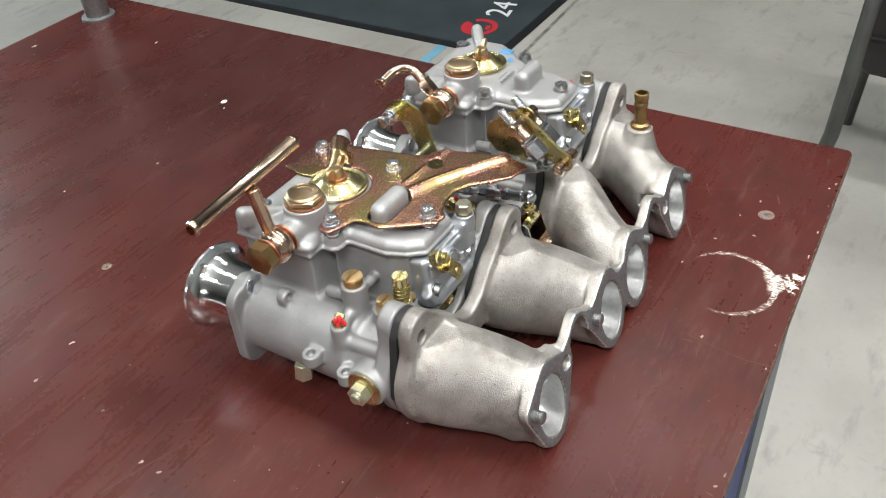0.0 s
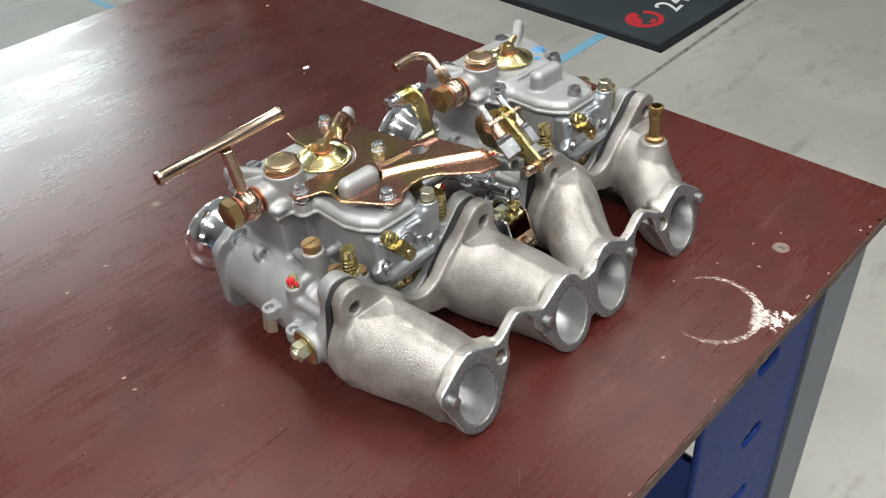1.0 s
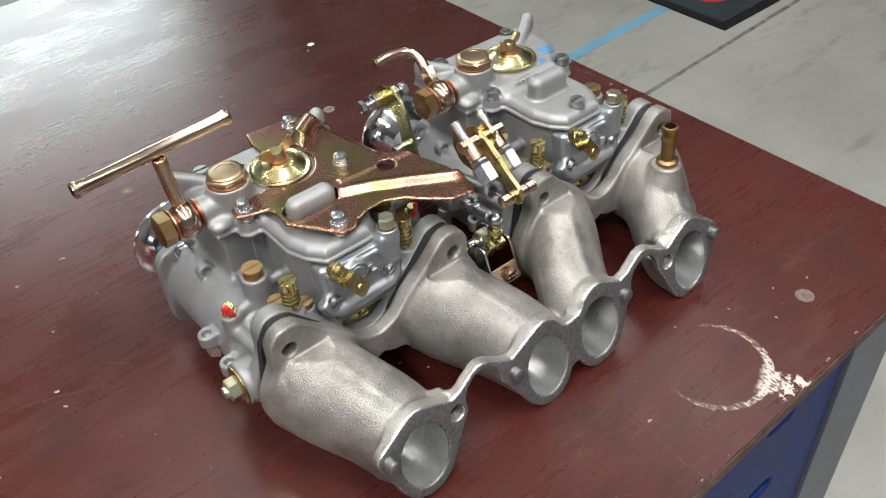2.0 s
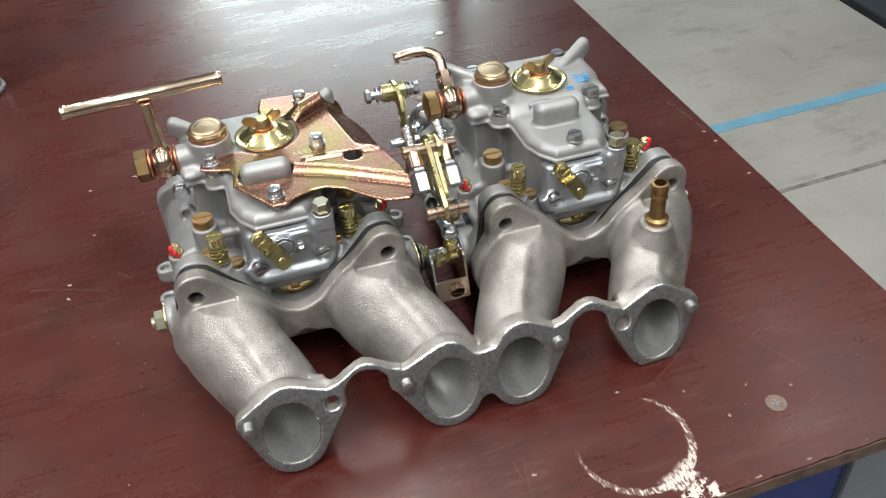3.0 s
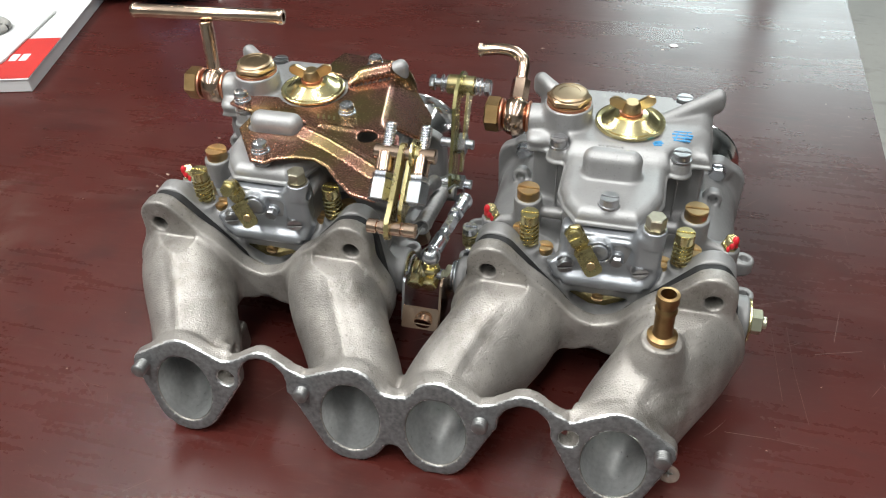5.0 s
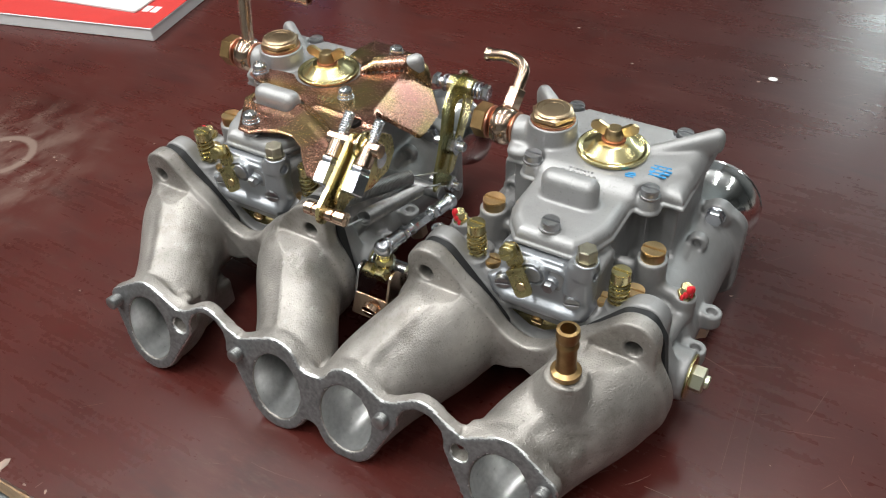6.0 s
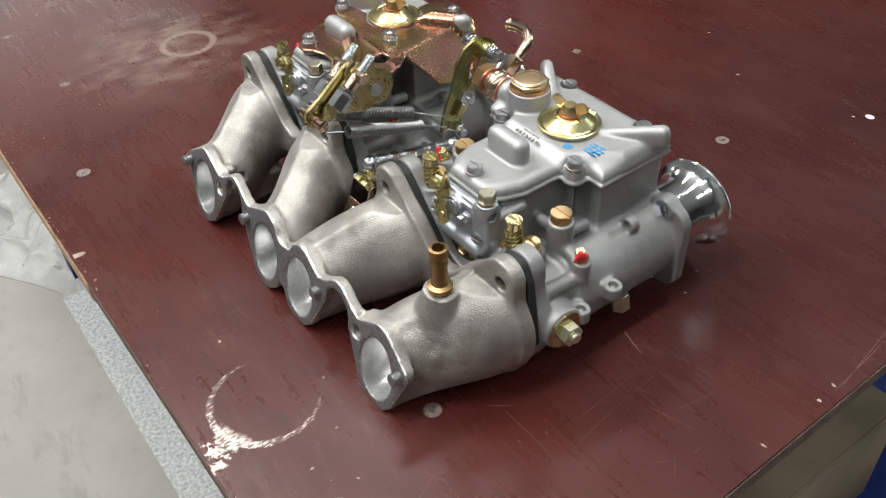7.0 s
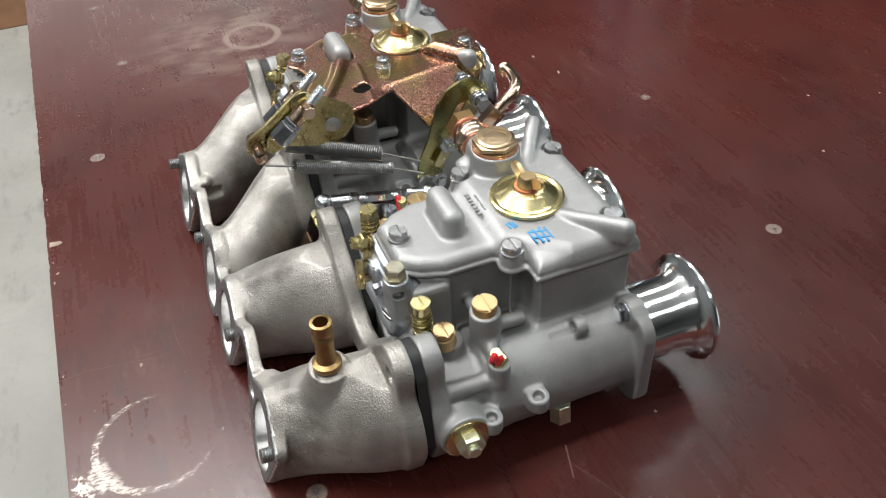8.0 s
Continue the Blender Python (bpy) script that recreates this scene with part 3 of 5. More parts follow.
casting("leg_panel", slotted_panel(-0.0690), (0.056, -0.078, -0.786), (0.234, -0.060, -0.0095), 0.002, [BLUESTEEL], bench, None, "blue steel panel with oval slots")
bm = bmesh.new()
rnd = random.Random(4)
for k in range(720):
    x, y = rnd.uniform(-0.62, 0.295), rnd.uniform(-0.090, 0.80)
    a = rnd.gauss(0.35, 0.5) if rnd.random() < 0.7 else rnd.uniform(0, 3.14)
    ln, wd = rnd.choice((0.002, 0.003, 0.005, 0.008, 0.012, 0.018, 0.030)) * rnd.uniform(0.5, 1.2), rnd.uniform(0.00007, 0.00019)
    u, v = Vector((math.cos(a), math.sin(a), 0)), Vector((-math.sin(a), math.cos(a), 0))
    bow = rnd.uniform(-0.06, 0.06) * ln
    seg = 5
    pts = []
    for i in range(seg + 1):
        t = i / seg
        q = Vector((x, y, 0.00012)) + u * (ln * (t - 0.5)) + v * (bow * 4 * t * (1 - t))
        w = wd * math.sin(math.pi * min(max(t, 0.08), 0.92))
        pts.append((q - v * w, q + v * w))
    if any(not (-1.3 < p.x < TX - 0.002 and front_y(p.x) + 0.002 < p.y < 0.84) for pr in pts for p in pr):
        continue
    vs = [(bm.verts.new(p), bm.verts.new(q)) for p, q in pts]
    for (a0, a1), (b0, b1) in zip(vs, vs[1:]):
        bm.faces.new((a0, b0, b1, a1))
for line, wd in (((( 0.012, -0.050), (0.023, -0.049), (0.022, -0.037)), 0.00022), (((0.024, -0.0975), (0.022, -0.079), (0.024, -0.062), (0.028, -0.035)), 0.00018), (((-0.112, -0.046), (-0.101, -0.036)), 0.0003), (((0.237, 0.128), (0.263, 0.136)), 0.0003), (((-0.089, -0.094), (-0.088, -0.090)), 0.0006), (((-0.261, 0.223), (-0.232, 0.213), (-0.205, 0.202)), 0.00035), (((-0.204, 0.191), (-0.194, 0.189)), 0.0004), (((-0.198, 0.220), (-0.188, 0.210)), 0.0004), (((0.248, 0.140), (0.253, 0.167)), 0.0003), (((0.295, 0.224), (0.285, 0.284)), 0.0003), (((0.199, 0.001), (0.215, -0.033)), 0.0003), (((0.1520, 0.006), (0.1200, -0.012)), 0.0003), (((0.188, 0.061), (0.212, 0.0615), (0.235, 0.0605)), 0.0003), (((0.231, 0.075), (0.225, 0.112), (0.222, 0.147)), 0.0002), (((0.198, 0.158), (0.213, 0.166), (0.227, 0.172)), 0.00035), (((0.185, 0.160), (0.205, 0.154)), 0.0007), (((0.218, 0.089), (0.213, 0.145)), 0.0002), (((0.294, 0.220), (0.2895, 0.272)), 0.0003)):
    for p, q in zip(line, line[1:]):
        p, q = Vector((*p, 0.00016)), Vector((*q, 0.00016))
        v = (q - p).cross(Vector((0, 0, 1))).normalized() * wd * 0.7
        bm.faces.new([bm.verts.new(c) for c in (p - v * 0.6, q - v, q + v * 0.6, p + v)])
tagged(part("scratching", bm, SCRATCH, bench, "fine pale scratches"), kind="stuff")
bm = bmesh.new()
for k in range(190):
    x, y = rnd.uniform(-0.62, 0.280), rnd.uniform(-0.086, 0.83)
    r = 0.00035 + 0.0013 * rnd.random() ** 5
    n = 7
    q = [(x + r * rnd.uniform(0.5, 1.3) * math.cos(6.283 * i / n), y + r * rnd.uniform(0.4, 1.0) * math.sin(6.283 * i / n)) for i in range(n)]
    slab(bm, q, 0.0001, 0.00025)
for k in range(34):
    x, r = rnd.uniform(-0.30, 0.30), 0.0003 + 0.0009 * rnd.random() ** 2
    slab(bm, [(x + r * 2.0 * math.cos(6.283 * i / 6) * rnd.uniform(0.5, 1), front_y(x) + 0.0022 + r * 0.8 + r * 0.8 * math.sin(6.283 * i / 6) * rnd.uniform(0.5, 1)) for i in range(6)], 0.0001, 0.0003)
for x, y, r in ((-0.215, 0.273, 0.0016), (-0.182, 0.345, 0.0022), (-0.232, 0.218, 0.0018), (-0.232, 0.202, 0.0018), (0.141, 0.812, 0.0040), (0.210, 0.673, 0.0030), (0.293, 0.207, 0.0020), (0.2935, 0.157, 0.0018), (0.2915, 0.223, 0.0018), (-0.082, -0.0930, 0.0016), (0.174, -0.031, 0.0010), (0.199, -0.040, 0.0014), (0.153, -0.048, 0.0014), (0.137, -0.023, 0.0012), (0.099, -0.010, 0.0013)):
    a = rnd.uniform(0, 3.14)
    pts = [(r * rnd.uniform(0.6, 1.2) * math.cos(6.283 * i / 9), r * 0.55 * rnd.uniform(0.5, 1.2) * math.sin(6.283 * i / 9)) for i in range(9)]
    slab(bm, [(x + p * math.cos(a) - q * math.sin(a), y + p * math.sin(a) + q * math.cos(a)) for p, q in pts], 0.0001, 0.00035)
slab(bm, [(-0.1205, -0.0975), (-0.1150, -0.0978), (-0.1145, -0.0920), (-0.1165, -0.0885), (-0.1190, -0.0900)], 0.0001, 0.0003)
tagged(part("chips", bm, CHIP, bench, "tiny pale chips and specks"), kind="stuff")
for x, y, r in ((0.183, -0.049, 0.0062), (0.081, 0.375, 0.0055), (-0.222, -0.057, 0.0060), (0.161, 0.028, 0.0056), (-0.386, -0.023, 0.0050), (-0.535, -0.040, 0.0058), (-0.110, 0.391, 0.0040)):
    bm = lathe(bmesh.new(), [(r, 0.00005), (r, 0.0003), (r * 0.75, 0.0004), (r * 0.4, 0.0003)], Matrix.Translation((x, y, 0)), 24)
    sc = part("countersunk_screw", bm, FILLER, bench, "flush screw head filled with pale dirt")
    bm = block(bmesh.new(), (x, y, 0.0005), (r * 0.8, r * 0.16, 0.0003), 0, pose(0, 0, 0))
    block(bm, (x, y, 0.0005), (r * 0.16, r * 0.8, 0.0003), 0)
    part("cross_recess", bm, DARKSTEEL, sc)

# ---- the pose of the manifold and the carburettors on the bench ----
ASM = Matrix.Translation((0.0205, 0, 0)) @ pose(0, 0, 0, 0, 1.146, 0.86)
CX = 0.093

# ---- intake manifold ----
manifold = empty("intake_manifold", ASM, "sand-cast grey aluminium intake manifold with four runners lying on the bench", "intake manifold")
PORTS = ((-0.1150, -0.138), (-0.0216, -0.048), (0.0237, 0.048), (0.1122, 0.138))
EARS = (((-0.1370, 0.0395, 0.0064), (-0.0898, 0.0390, 0.0084)), ((-0.0468, 0.0392, 0.0080),), ((0.0464, 0.0388, 0.0080),), ((0.0897, 0.0380, 0.0084), (0.1342, 0.0382, 0.0066)))
BZ = 0.0462
LEAN, SKEW = 0.22, 0.010


def face_depth(x, y, z):
    """Depth behind the plane of the leaning port face."""
    return y - LEAN * z - SKEW * x


def ears(x, z, c, flat_r, valley=0.0485):
    """The flat outline of the two-bore flange centred on c."""
    g = None
    for s in (-1, 1):
        a = g_hull(x, z, (c + s * 0.0548, 0.0868), (c + s * 0.052, 0.030), 0.0122, 0.016)
        a = np.minimum(a, g_hull(x, z, (c + s * 0.0548, 0.0868), (c + s * 0.0120, valley - 0.0030), 0.0122, 0.0100))
        a = blend(a, g_seg(x, z, (c + s * 0.045, BZ + 0.003), (c + s * 0.045, BZ + 0.0031), flat_r), 0.006)
        g = a if g is None else np.minimum(g, a)
    return blend(g, g_seg(x, z, (c - 0.03, valley), (c + 0.03, valley), 0.0072), 0.010)


def port_outline(x, z):
    """The outline of the port face: four lobes with stud ears, a web and two arches."""
    flat = None
    for n, (c, _) in enumerate(PORTS):
        lobe = g_hull(x, z, (c, 0.0187), (c + 0.0006, 0.0428), 0.0188, 0.0146)
        for ex, ez, er in EARS[n]:
            lobe = np.minimum(lobe, g_hull(x, z, (c, 0.0187), (ex, ez), 0.0188, er))
            lobe = np.minimum(lobe, g_hull(x, z, (c + 0.0006, 0.0428), (ex, ez), 0.0146, er))
        flat = lobe if flat is None else np.minimum(flat, lobe)
    web = g_hull(x, z, (PORTS[1][0], 0.0300), (PORTS[2][0], 0.0300), 0.0152, 0.0152)
    flat = blend(flat, web, 0.005)
    for c, z0, r in ((-0.0690, 0.0412, 0.0130), (0.0676, 0.0392, 0.0131)):
        wave = (z - 0.0538 - 0.0045 * np.cos((x - c) * 2 * math.pi / 0.0425)) * 0.8
        arch = np.maximum(np.maximum(wave, 0.0370 - z), np.abs(x - c) - 0.0205)
        flat = blend(flat, arch, 0.003)
        hole = np.sqrt((x - c) ** 2 + (z - z0) ** 2) - r
        flat = cut(flat, np.minimum(hole, np.maximum(np.abs(x - c) - r * (0.75 + 0.25 * z / z0), z - z0)), 0.0015)
    return flat


def manifold_field(P):
    x, y, z = P
    ys = face_depth(x, y, z)
    t = np.clip((y - 0.010) / 0.062, 0, 1)
    s = t * t * (3 - 2 * t)
    body, hollow = None, None
    for c0, c1 in PORTS:
        cx, cz = c0 + (c1 - c0) * s ** 1.25, 0.0268 + (BZ + 0.001 - 0.0268) * s
        for grow in (0, 1):
            rx = (0.0158 + 0.0042 * s) if grow else (0.0212 + 0.0078 * np.sqrt(t) + 0.0014 * np.sin(math.pi * t))
            rz = (0.0205 - 0.0005 * s) if grow else (0.0280 + 0.0060 * s)
            q = (np.sqrt(((x - cx) / rx) ** 2 + ((z - cz) / rz) ** 2) - 1) * np.minimum(rx, rz)
            if grow:
                hollow = q if hollow is None else np.minimum(hollow, q)
            else:
                body = q if body is None else blend(body, q, 0.004)
    body = np.maximum(np.maximum(body, 0.004 - ys), y - 0.077)
    d = blend(body, f_plate(port_outline(x, z), ys, 0.0, 0.0068, 0.0006), 0.004)
    for c in (-CX, CX):
        d = blend(d, f_plate(ears(x, z, c, 0.0315), y, 0.0700, 0.0795, 0.0014), 0.004)
    for c0, c1 in PORTS:
        d = blend(d, f_cyl(P, (c0 + 0.17 * (c1 - c0), 0.024, 0.0552), (c0 + 0.92 * (c1 - c0), 0.060, 0.0764), 0.0020, 0.0008), 0.005)
    boss = f_cone(P, (0.1255, 0.0475, 0.057), (0.1262, 0.0465, 0.0765), 0.0175, 0.0102)
    d = blend(d, np.maximum(boss, z - 0.0790), 0.002)
    d = blend(d, f_box(P, (-0.118, 0.045, 0.012), (0.012, 0.020, 0.010), 0.003), 0.006)
    # small casting lumps and feeder stubs
    for lx, ly, lz, lr in ((-0.0935, 0.0205, 0.0475, 0.0032), (0.0935, 0.0215, 0.0475, 0.0032), (-0.1300, 0.0230, 0.0140, 0.0070), (-0.1340, 0.0310, 0.0200, 0.0060), (-0.1290, 0.0370, 0.0100, 0.0060), (0.1370, 0.0330, 0.0440, 0.0050)):
        d = blend(d, f_box(P, (lx, ly, lz), (lr, lr * 0.8, lr * 0.7), lr * 0.6, 20), 0.006)
    d = np.maximum(d, 0.0003 - z + 0.02 * x)
    d = cut(d, np.maximum(hollow, y - 0.0800))
    for c in (-CX, CX):
        for s_ in (-1, 1):
            d = cut(d, f_cyl(P, (c + s_ * 0.056, 0.060, 0.0838), (c + s_ * 0.056, 0.09, 0.0838), 0.0043, 0.0001), 0.0006)
            d = cut(d, f_box(P, (c + s_ * 0.0535, 0.0545, 0.0925), (0.0185, 0.0152, 0.0150), 0.0012, -s_ * 0.22), 0.0006)
    for ex, ez, er in (EARS[0][1], EARS[3][0]):
        d = cut(d, f_cyl(P, (ex, -0.01, ez), (ex, 0.03, ez), 0.0049, 0.0001), 0.0005)
    return d


def manifold_slot(c):
    ys = face_depth(c[:, 0], c[:, 1], c[:, 2])
    inner = np.zeros(len(c), dtype=bool)
    t = np.clip((c[:, 1] - 0.010) / 0.062, 0, 1)
    s = t * t * (3 - 2 * t)
    for c0, c1 in PORTS:
        q = ((c[:, 0] - c0 - (c1 - c0) * s ** 1.25) / (0.0163 + 0.0042 * s)) ** 2 + ((c[:, 2] - 0.0268 - (BZ + 0.001 - 0.0268) * s) / (0.0210 - 0.0005 * s)) ** 2
        inner |= q < 1.0
    # Slot 2 gives the worn face edge brighter metal, painting in its highlight.
    return np.where(~inner & (ys > 0.0003) & (ys < 0.0013), 2, np.where(ys <= 0.0003, 1, 0))


casting("casting", manifold_field, (-0.176, -0.010, -0.006), (0.176, 0.083, 0.105), 0.00105, [CAST, FACE, BORE], manifold, manifold_slot)


for c0, c1 in PORTS:
    # turned entry of the port, a thin sleeve just inside the casting
    bm = bmesh.new()
    rings = []
    for k in range(18):
        depth = 0.0009 + 0.0026 * k
        ring = []
        for i in range(64):
            a = 2 * math.pi * i / 64
            y = depth + 0.006
            for _ in range(3):
                t = min(max((y - 0.010) / 0.062, 0.0), 1.0)
                w = t * t * (3 - 2 * t)
                x = c0 + (c1 - c0) * w ** 1.25 + (0.0158 + 0.0042 * w - 0.00025) * math.cos(a)
                z = 0.0268 + (BZ + 0.001 - 0.0268) * w + (0.0205 - 0.0005 * w - 0.00025) * math.sin(a)
                y = depth + LEAN * z + SKEW * x
            ring.append(bm.verts.new((x, y, z)))
        rings.append(ring)
    for p, q in zip(rings, rings[1:]):
        for i in range(64):
            bm.faces.new((p[i], q[i], q[(i + 1) % 64], p[(i + 1) % 64]))
    part("port_sleeve", bm, BORE, manifold, "bright turned port entry")


def threaded(bm, a, b, r, pitch=0.0012):
    """A threaded bar with rings for its thread."""
    h = (Vector(b) - Vector(a)).length
    k = max(3, int(h / pitch))
    prof = [(r * 0.80, 0)]
    for i in range(k):
        prof += [(r * 0.88, h * (i + 0.15) / k), (r, h * (i + 0.5) / k), (r * 0.88, h * (i + 0.85) / k)]
    return lathe(bm, prof + [(r * 0.8, h)], axis_pose(a, b), 18)


for (sx, sz, _), out in ((EARS[0][0], 0.0068), (EARS[1][0], 0.0050), (EARS[2][0], 0.0046), (EARS[3][1], 0.0056)):
    sy = LEAN * sz + SKEW * sx
    bm = threaded(bmesh.new(), (sx, sy + 0.003, sz - 0.0005), (sx, sy - out, sz + 0.0008), 0.0040)
    part("stud", bm, DARKSTEEL, manifold, "dull threaded steel stud")
bm = bmesh.new()
lathe(bm, [(0.0070, 0), (0.0072, 0.003), (0.0050, 0.0042), (0.0046, 0.006), (0.0046, 0.018), (0.0053, 0.0185), (0.0053, 0.020), (0.0046, 0.0215), (0.0055, 0.0245), (0.0052, 0.0285), (0.0036, 0.0288), (0.0034, 0.018)], axis_pose((0.1263, 0.0463, 0.0788), (0.1255, 0.0470, 0.11)), 28)
part("vacuum_pipe", bm, OLDBRASS, manifold, "tarnished brass hose pipe pressed into a boss")

# ---- carburettor ----
carb = empty("carburettor", ASM @ Matrix.Translation((-CX, 0, 0)), "twin-choke side-draught carburettor in grey die-cast alloy with brass fittings", "carburettor", "pair of carburettors")
SCREWS = ((-0.0320, 0.1445), (0.0332, 0.1435), (0.000, 0.0975), (0.0325, 0.1995), (-0.031, 0.1995))


def lid_flat(x, y, grow=0.0, boss=0.0056):
    front = g_poly(x, y, [(-0.0150, 0.0905), (0.0150, 0.0905), (0.0222, 0.1000), (0.0264, 0.1120), (0.0264, 0.165), (-0.0264, 0.165), (-0.0264, 0.1120), (-0.0222, 0.1000)])
    back = np.maximum(np.abs(x) - 0.0490, np.abs(y - 0.1775) - 0.0275)
    g = blend(front, back, 0.006)
    for sx, sy in SCREWS[:2]:
        g = blend(g, np.sqrt((x - sx) ** 2 + (y - sy) ** 2) - boss, 0.004)
    return g - grow


def body_field(P):
    x, y, z = P
    d = f_plate(lid_flat(x, y, -0.0022, 0.0030), z, 0.024, 0.1060, 0.002)
    for s in (-1, 1):
        bx = s * 0.045
        d = blend(d, f_cyl(P, (bx, 0.118, BZ), (bx, 0.201, BZ), 0.0275, 0.001), 0.005)
        d = blend(d, f_cyl(P, (bx, 0.090, BZ), (bx, 0.125, BZ), 0.0245, 0.001), 0.006)
        q0, q1 = np.abs(x - bx) - 0.0185, np.abs(z - BZ) - 0.0185
        rr = np.minimum(np.maximum(q0, q1), 0) + np.sqrt(np.maximum(q0, 0) ** 2 + np.maximum(q1, 0) ** 2) - 0.0120
        d = blend(d, f_plate(rr, y, 0.1970, 0.2045, 0.001), 0.003)
        d = blend(d, f_cyl(P, (s * 0.0445, 0.124, 0.05), (s * 0.0445, 0.124, 0.0935), 0.0078), 0.003)
        d = blend(d, f_cyl(P, (s * 0.0445, 0.124, 0.0845), (s * 0.024, 0.1235, 0.0845), 0.0034), 0.002)
        d = blend(d, f_cyl(P, (s * 0.0445, 0.124, 0.082), (s * 0.0445, 0.145, 0.080), 0.0036), 0.002)
        d = blend(d, f_cyl(P, (s * 0.0645, 0.1225, 0.040), (s * 0.0645, 0.1225, 0.0775), 0.0056), 0.003)
        d = blend(d, f_cyl(P, (s * 0.0645, 0.1225, 0.066), (s * 0.0625, 0.092, 0.066), 0.0042), 0.003)
        d = blend(d, f_cyl(P, (s * 0.0645, 0.1225, 0.074), (s * 0.0445, 0.1235, 0.078), 0.0036), 0.003)
        d = blend(d, f_cyl(P, (s * 0.0395, 0.0945, 0.055), (s * 0.0395, 0.0945, 0.0845), 0.0072), 0.003)
        d = blend(d, f_cyl(P, (s * 0.0425, 0.1060, 0.055), (s * 0.0425, 0.1060, 0.0800), 0.0068), 0.003)
        d = blend(d, f_cyl(P, (s * 0.0305, 0.0960, 0.055), (s * 0.0305, 0.0960, 0.0805), 0.0056), 0.002)
        d = blend(d, f_cyl(P, (s * 0.050, 0.0990, BZ + 0.002), (s * 0.0782, 0.0990, BZ + 0.002), 0.0132), 0.004)
        for ly, lz in ((0.1130, 0.0525), (0.1380, 0.0560)):
            d = blend(d, f_cyl(P, (s * 0.0760, ly, lz - 0.007), (s * 0.0760, ly, lz + 0.002), 0.0056), 0.002)
            d = blend(d, f_box(P, (s * 0.0700, ly, lz - 0.003), (0.006, 0.0050, 0.0045), 0.001), 0.002)
            d = cut(d, f_cyl(P, (s * 0.0760, ly, lz - 0.002), (s * 0.0760, ly, lz + 0.01), 0.0028, 0.0001), 0.0004)
        d = blend(d, f_cyl(P, (s * 0.0560, 0.167, 0.0735), (s * 0.0560, 0.1735, 0.0735), 0.0054), 0.002)
        d = blend(d, f_cyl(P, (s * 0.058, 0.1955, 0.0735), (s * 0.058, 0.2045, 0.0735), 0.0075), 0.003)
    d = blend(d, f_plate(ears(x, z, 0.0, 0.0310, 0.0420) + 0.0010, y, 0.0845, 0.0945, 0.0014), 0.003)
    d = blend(d, f_box(P, (0.005, 0.100, 0.082), (0.024, 0.014, 0.020), 0.003), 0.004)
    # Base block, mostly unseen, made oversized to keep light out from under the barrels.
    d = blend(d, f_box(P, (0.0, 0.146, 0.0220), (0.040, 0.048, 0.0155), 0.003), 0.004)
    for s in (-1, 1):
        d = cut(d, f_cyl(P, (s * 0.045, 0.05, BZ), (s * 0.045, 0.25, BZ), 0.0205, 0.0001))
        d = cut(d, f_cyl(P, (s * 0.0560, 0.155, 0.0735), (s * 0.0560, 0.170, 0.0735), 0.0026, 0.0001), 0.0004)
    return d


casting("body", body_field, (-0.086, 0.082, 0.007), (0.086, 0.208, 0.1085), 0.00100, [DIECAST], carb, None, "matt grey die-cast body with two barrels")


def lid_field(P):
    x, y, z = P
    d = f_plate(lid_flat(x, y), z, 0.1050, 0.1145, 0.0058)
    back = np.maximum(np.maximum(np.abs(x) - 0.0475, np.abs(y - 0.1715) - 0.0315), (np.abs(x) - 0.026) * 0.8 - (y - 0.140) * 0.6)
    d = blend(d, f_plate(back, z, 0.106, 0.1192, 0.0064), 0.006)
    d = blend(d, f_plate(lid_flat(x, y, 0.0012), z, 0.1056, 0.1080, 0.0008), 0.0015)
    d = blend(d, f_box(P, (-0.0015, 0.1235, 0.1175), (0.0152, 0.0062, 0.0120), 0.0060), 0.003)
    d = blend(d, f_cyl(P, (-0.030, 0.164, 0.108), (-0.030, 0.164, 0.1305), 0.0133), 0.003)
    d = blend(d, f_cyl(P, (-0.030, 0.164, 0.1180), (-0.0515, 0.164, 0.1180), 0.0086, 0.0015), 0.003)
    d = blend(d, f_cyl(P, (-0.0450, 0.1545, 0.109), (-0.0450, 0.1545, 0.1155), 0.0070, 0.005), 0.004)
    d = blend(d, f_cyl(P, (0.004, 0.166, 0.11), (0.004, 0.166, 0.1200), 0.0185), 0.001)
    for dz in (0, 0.003, 0.006):
        d = blend(d, f_cone(P, (0.016, 0.172, 0.1160 - dz), (0.0500, 0.1955, 0.1245 - dz), 0.0036, 0.0044), 0.002)
        d = blend(d, f_cone(P, (-0.024, 0.180, 0.1160 - dz), (-0.0500, 0.1965, 0.1245 - dz), 0.0036, 0.0042), 0.002)
    for sx, sy in SCREWS:
        d = cut(d, f_cyl(P, (sx, sy, 0.1145), (sx, sy, 0.13), 0.0062, 0.001), 0.0015)
        d = blend(d, f_cyl(P, (sx, sy, 0.106), (sx, sy, 0.1148), 0.0052), 0.001)
    return d


casting("lid", lid_field, (-0.056, 0.087, 0.1045), (0.056, 0.2085, 0.133), 0.00085, [LIDCAST], carb, None, "bright grey die-cast float chamber lid")


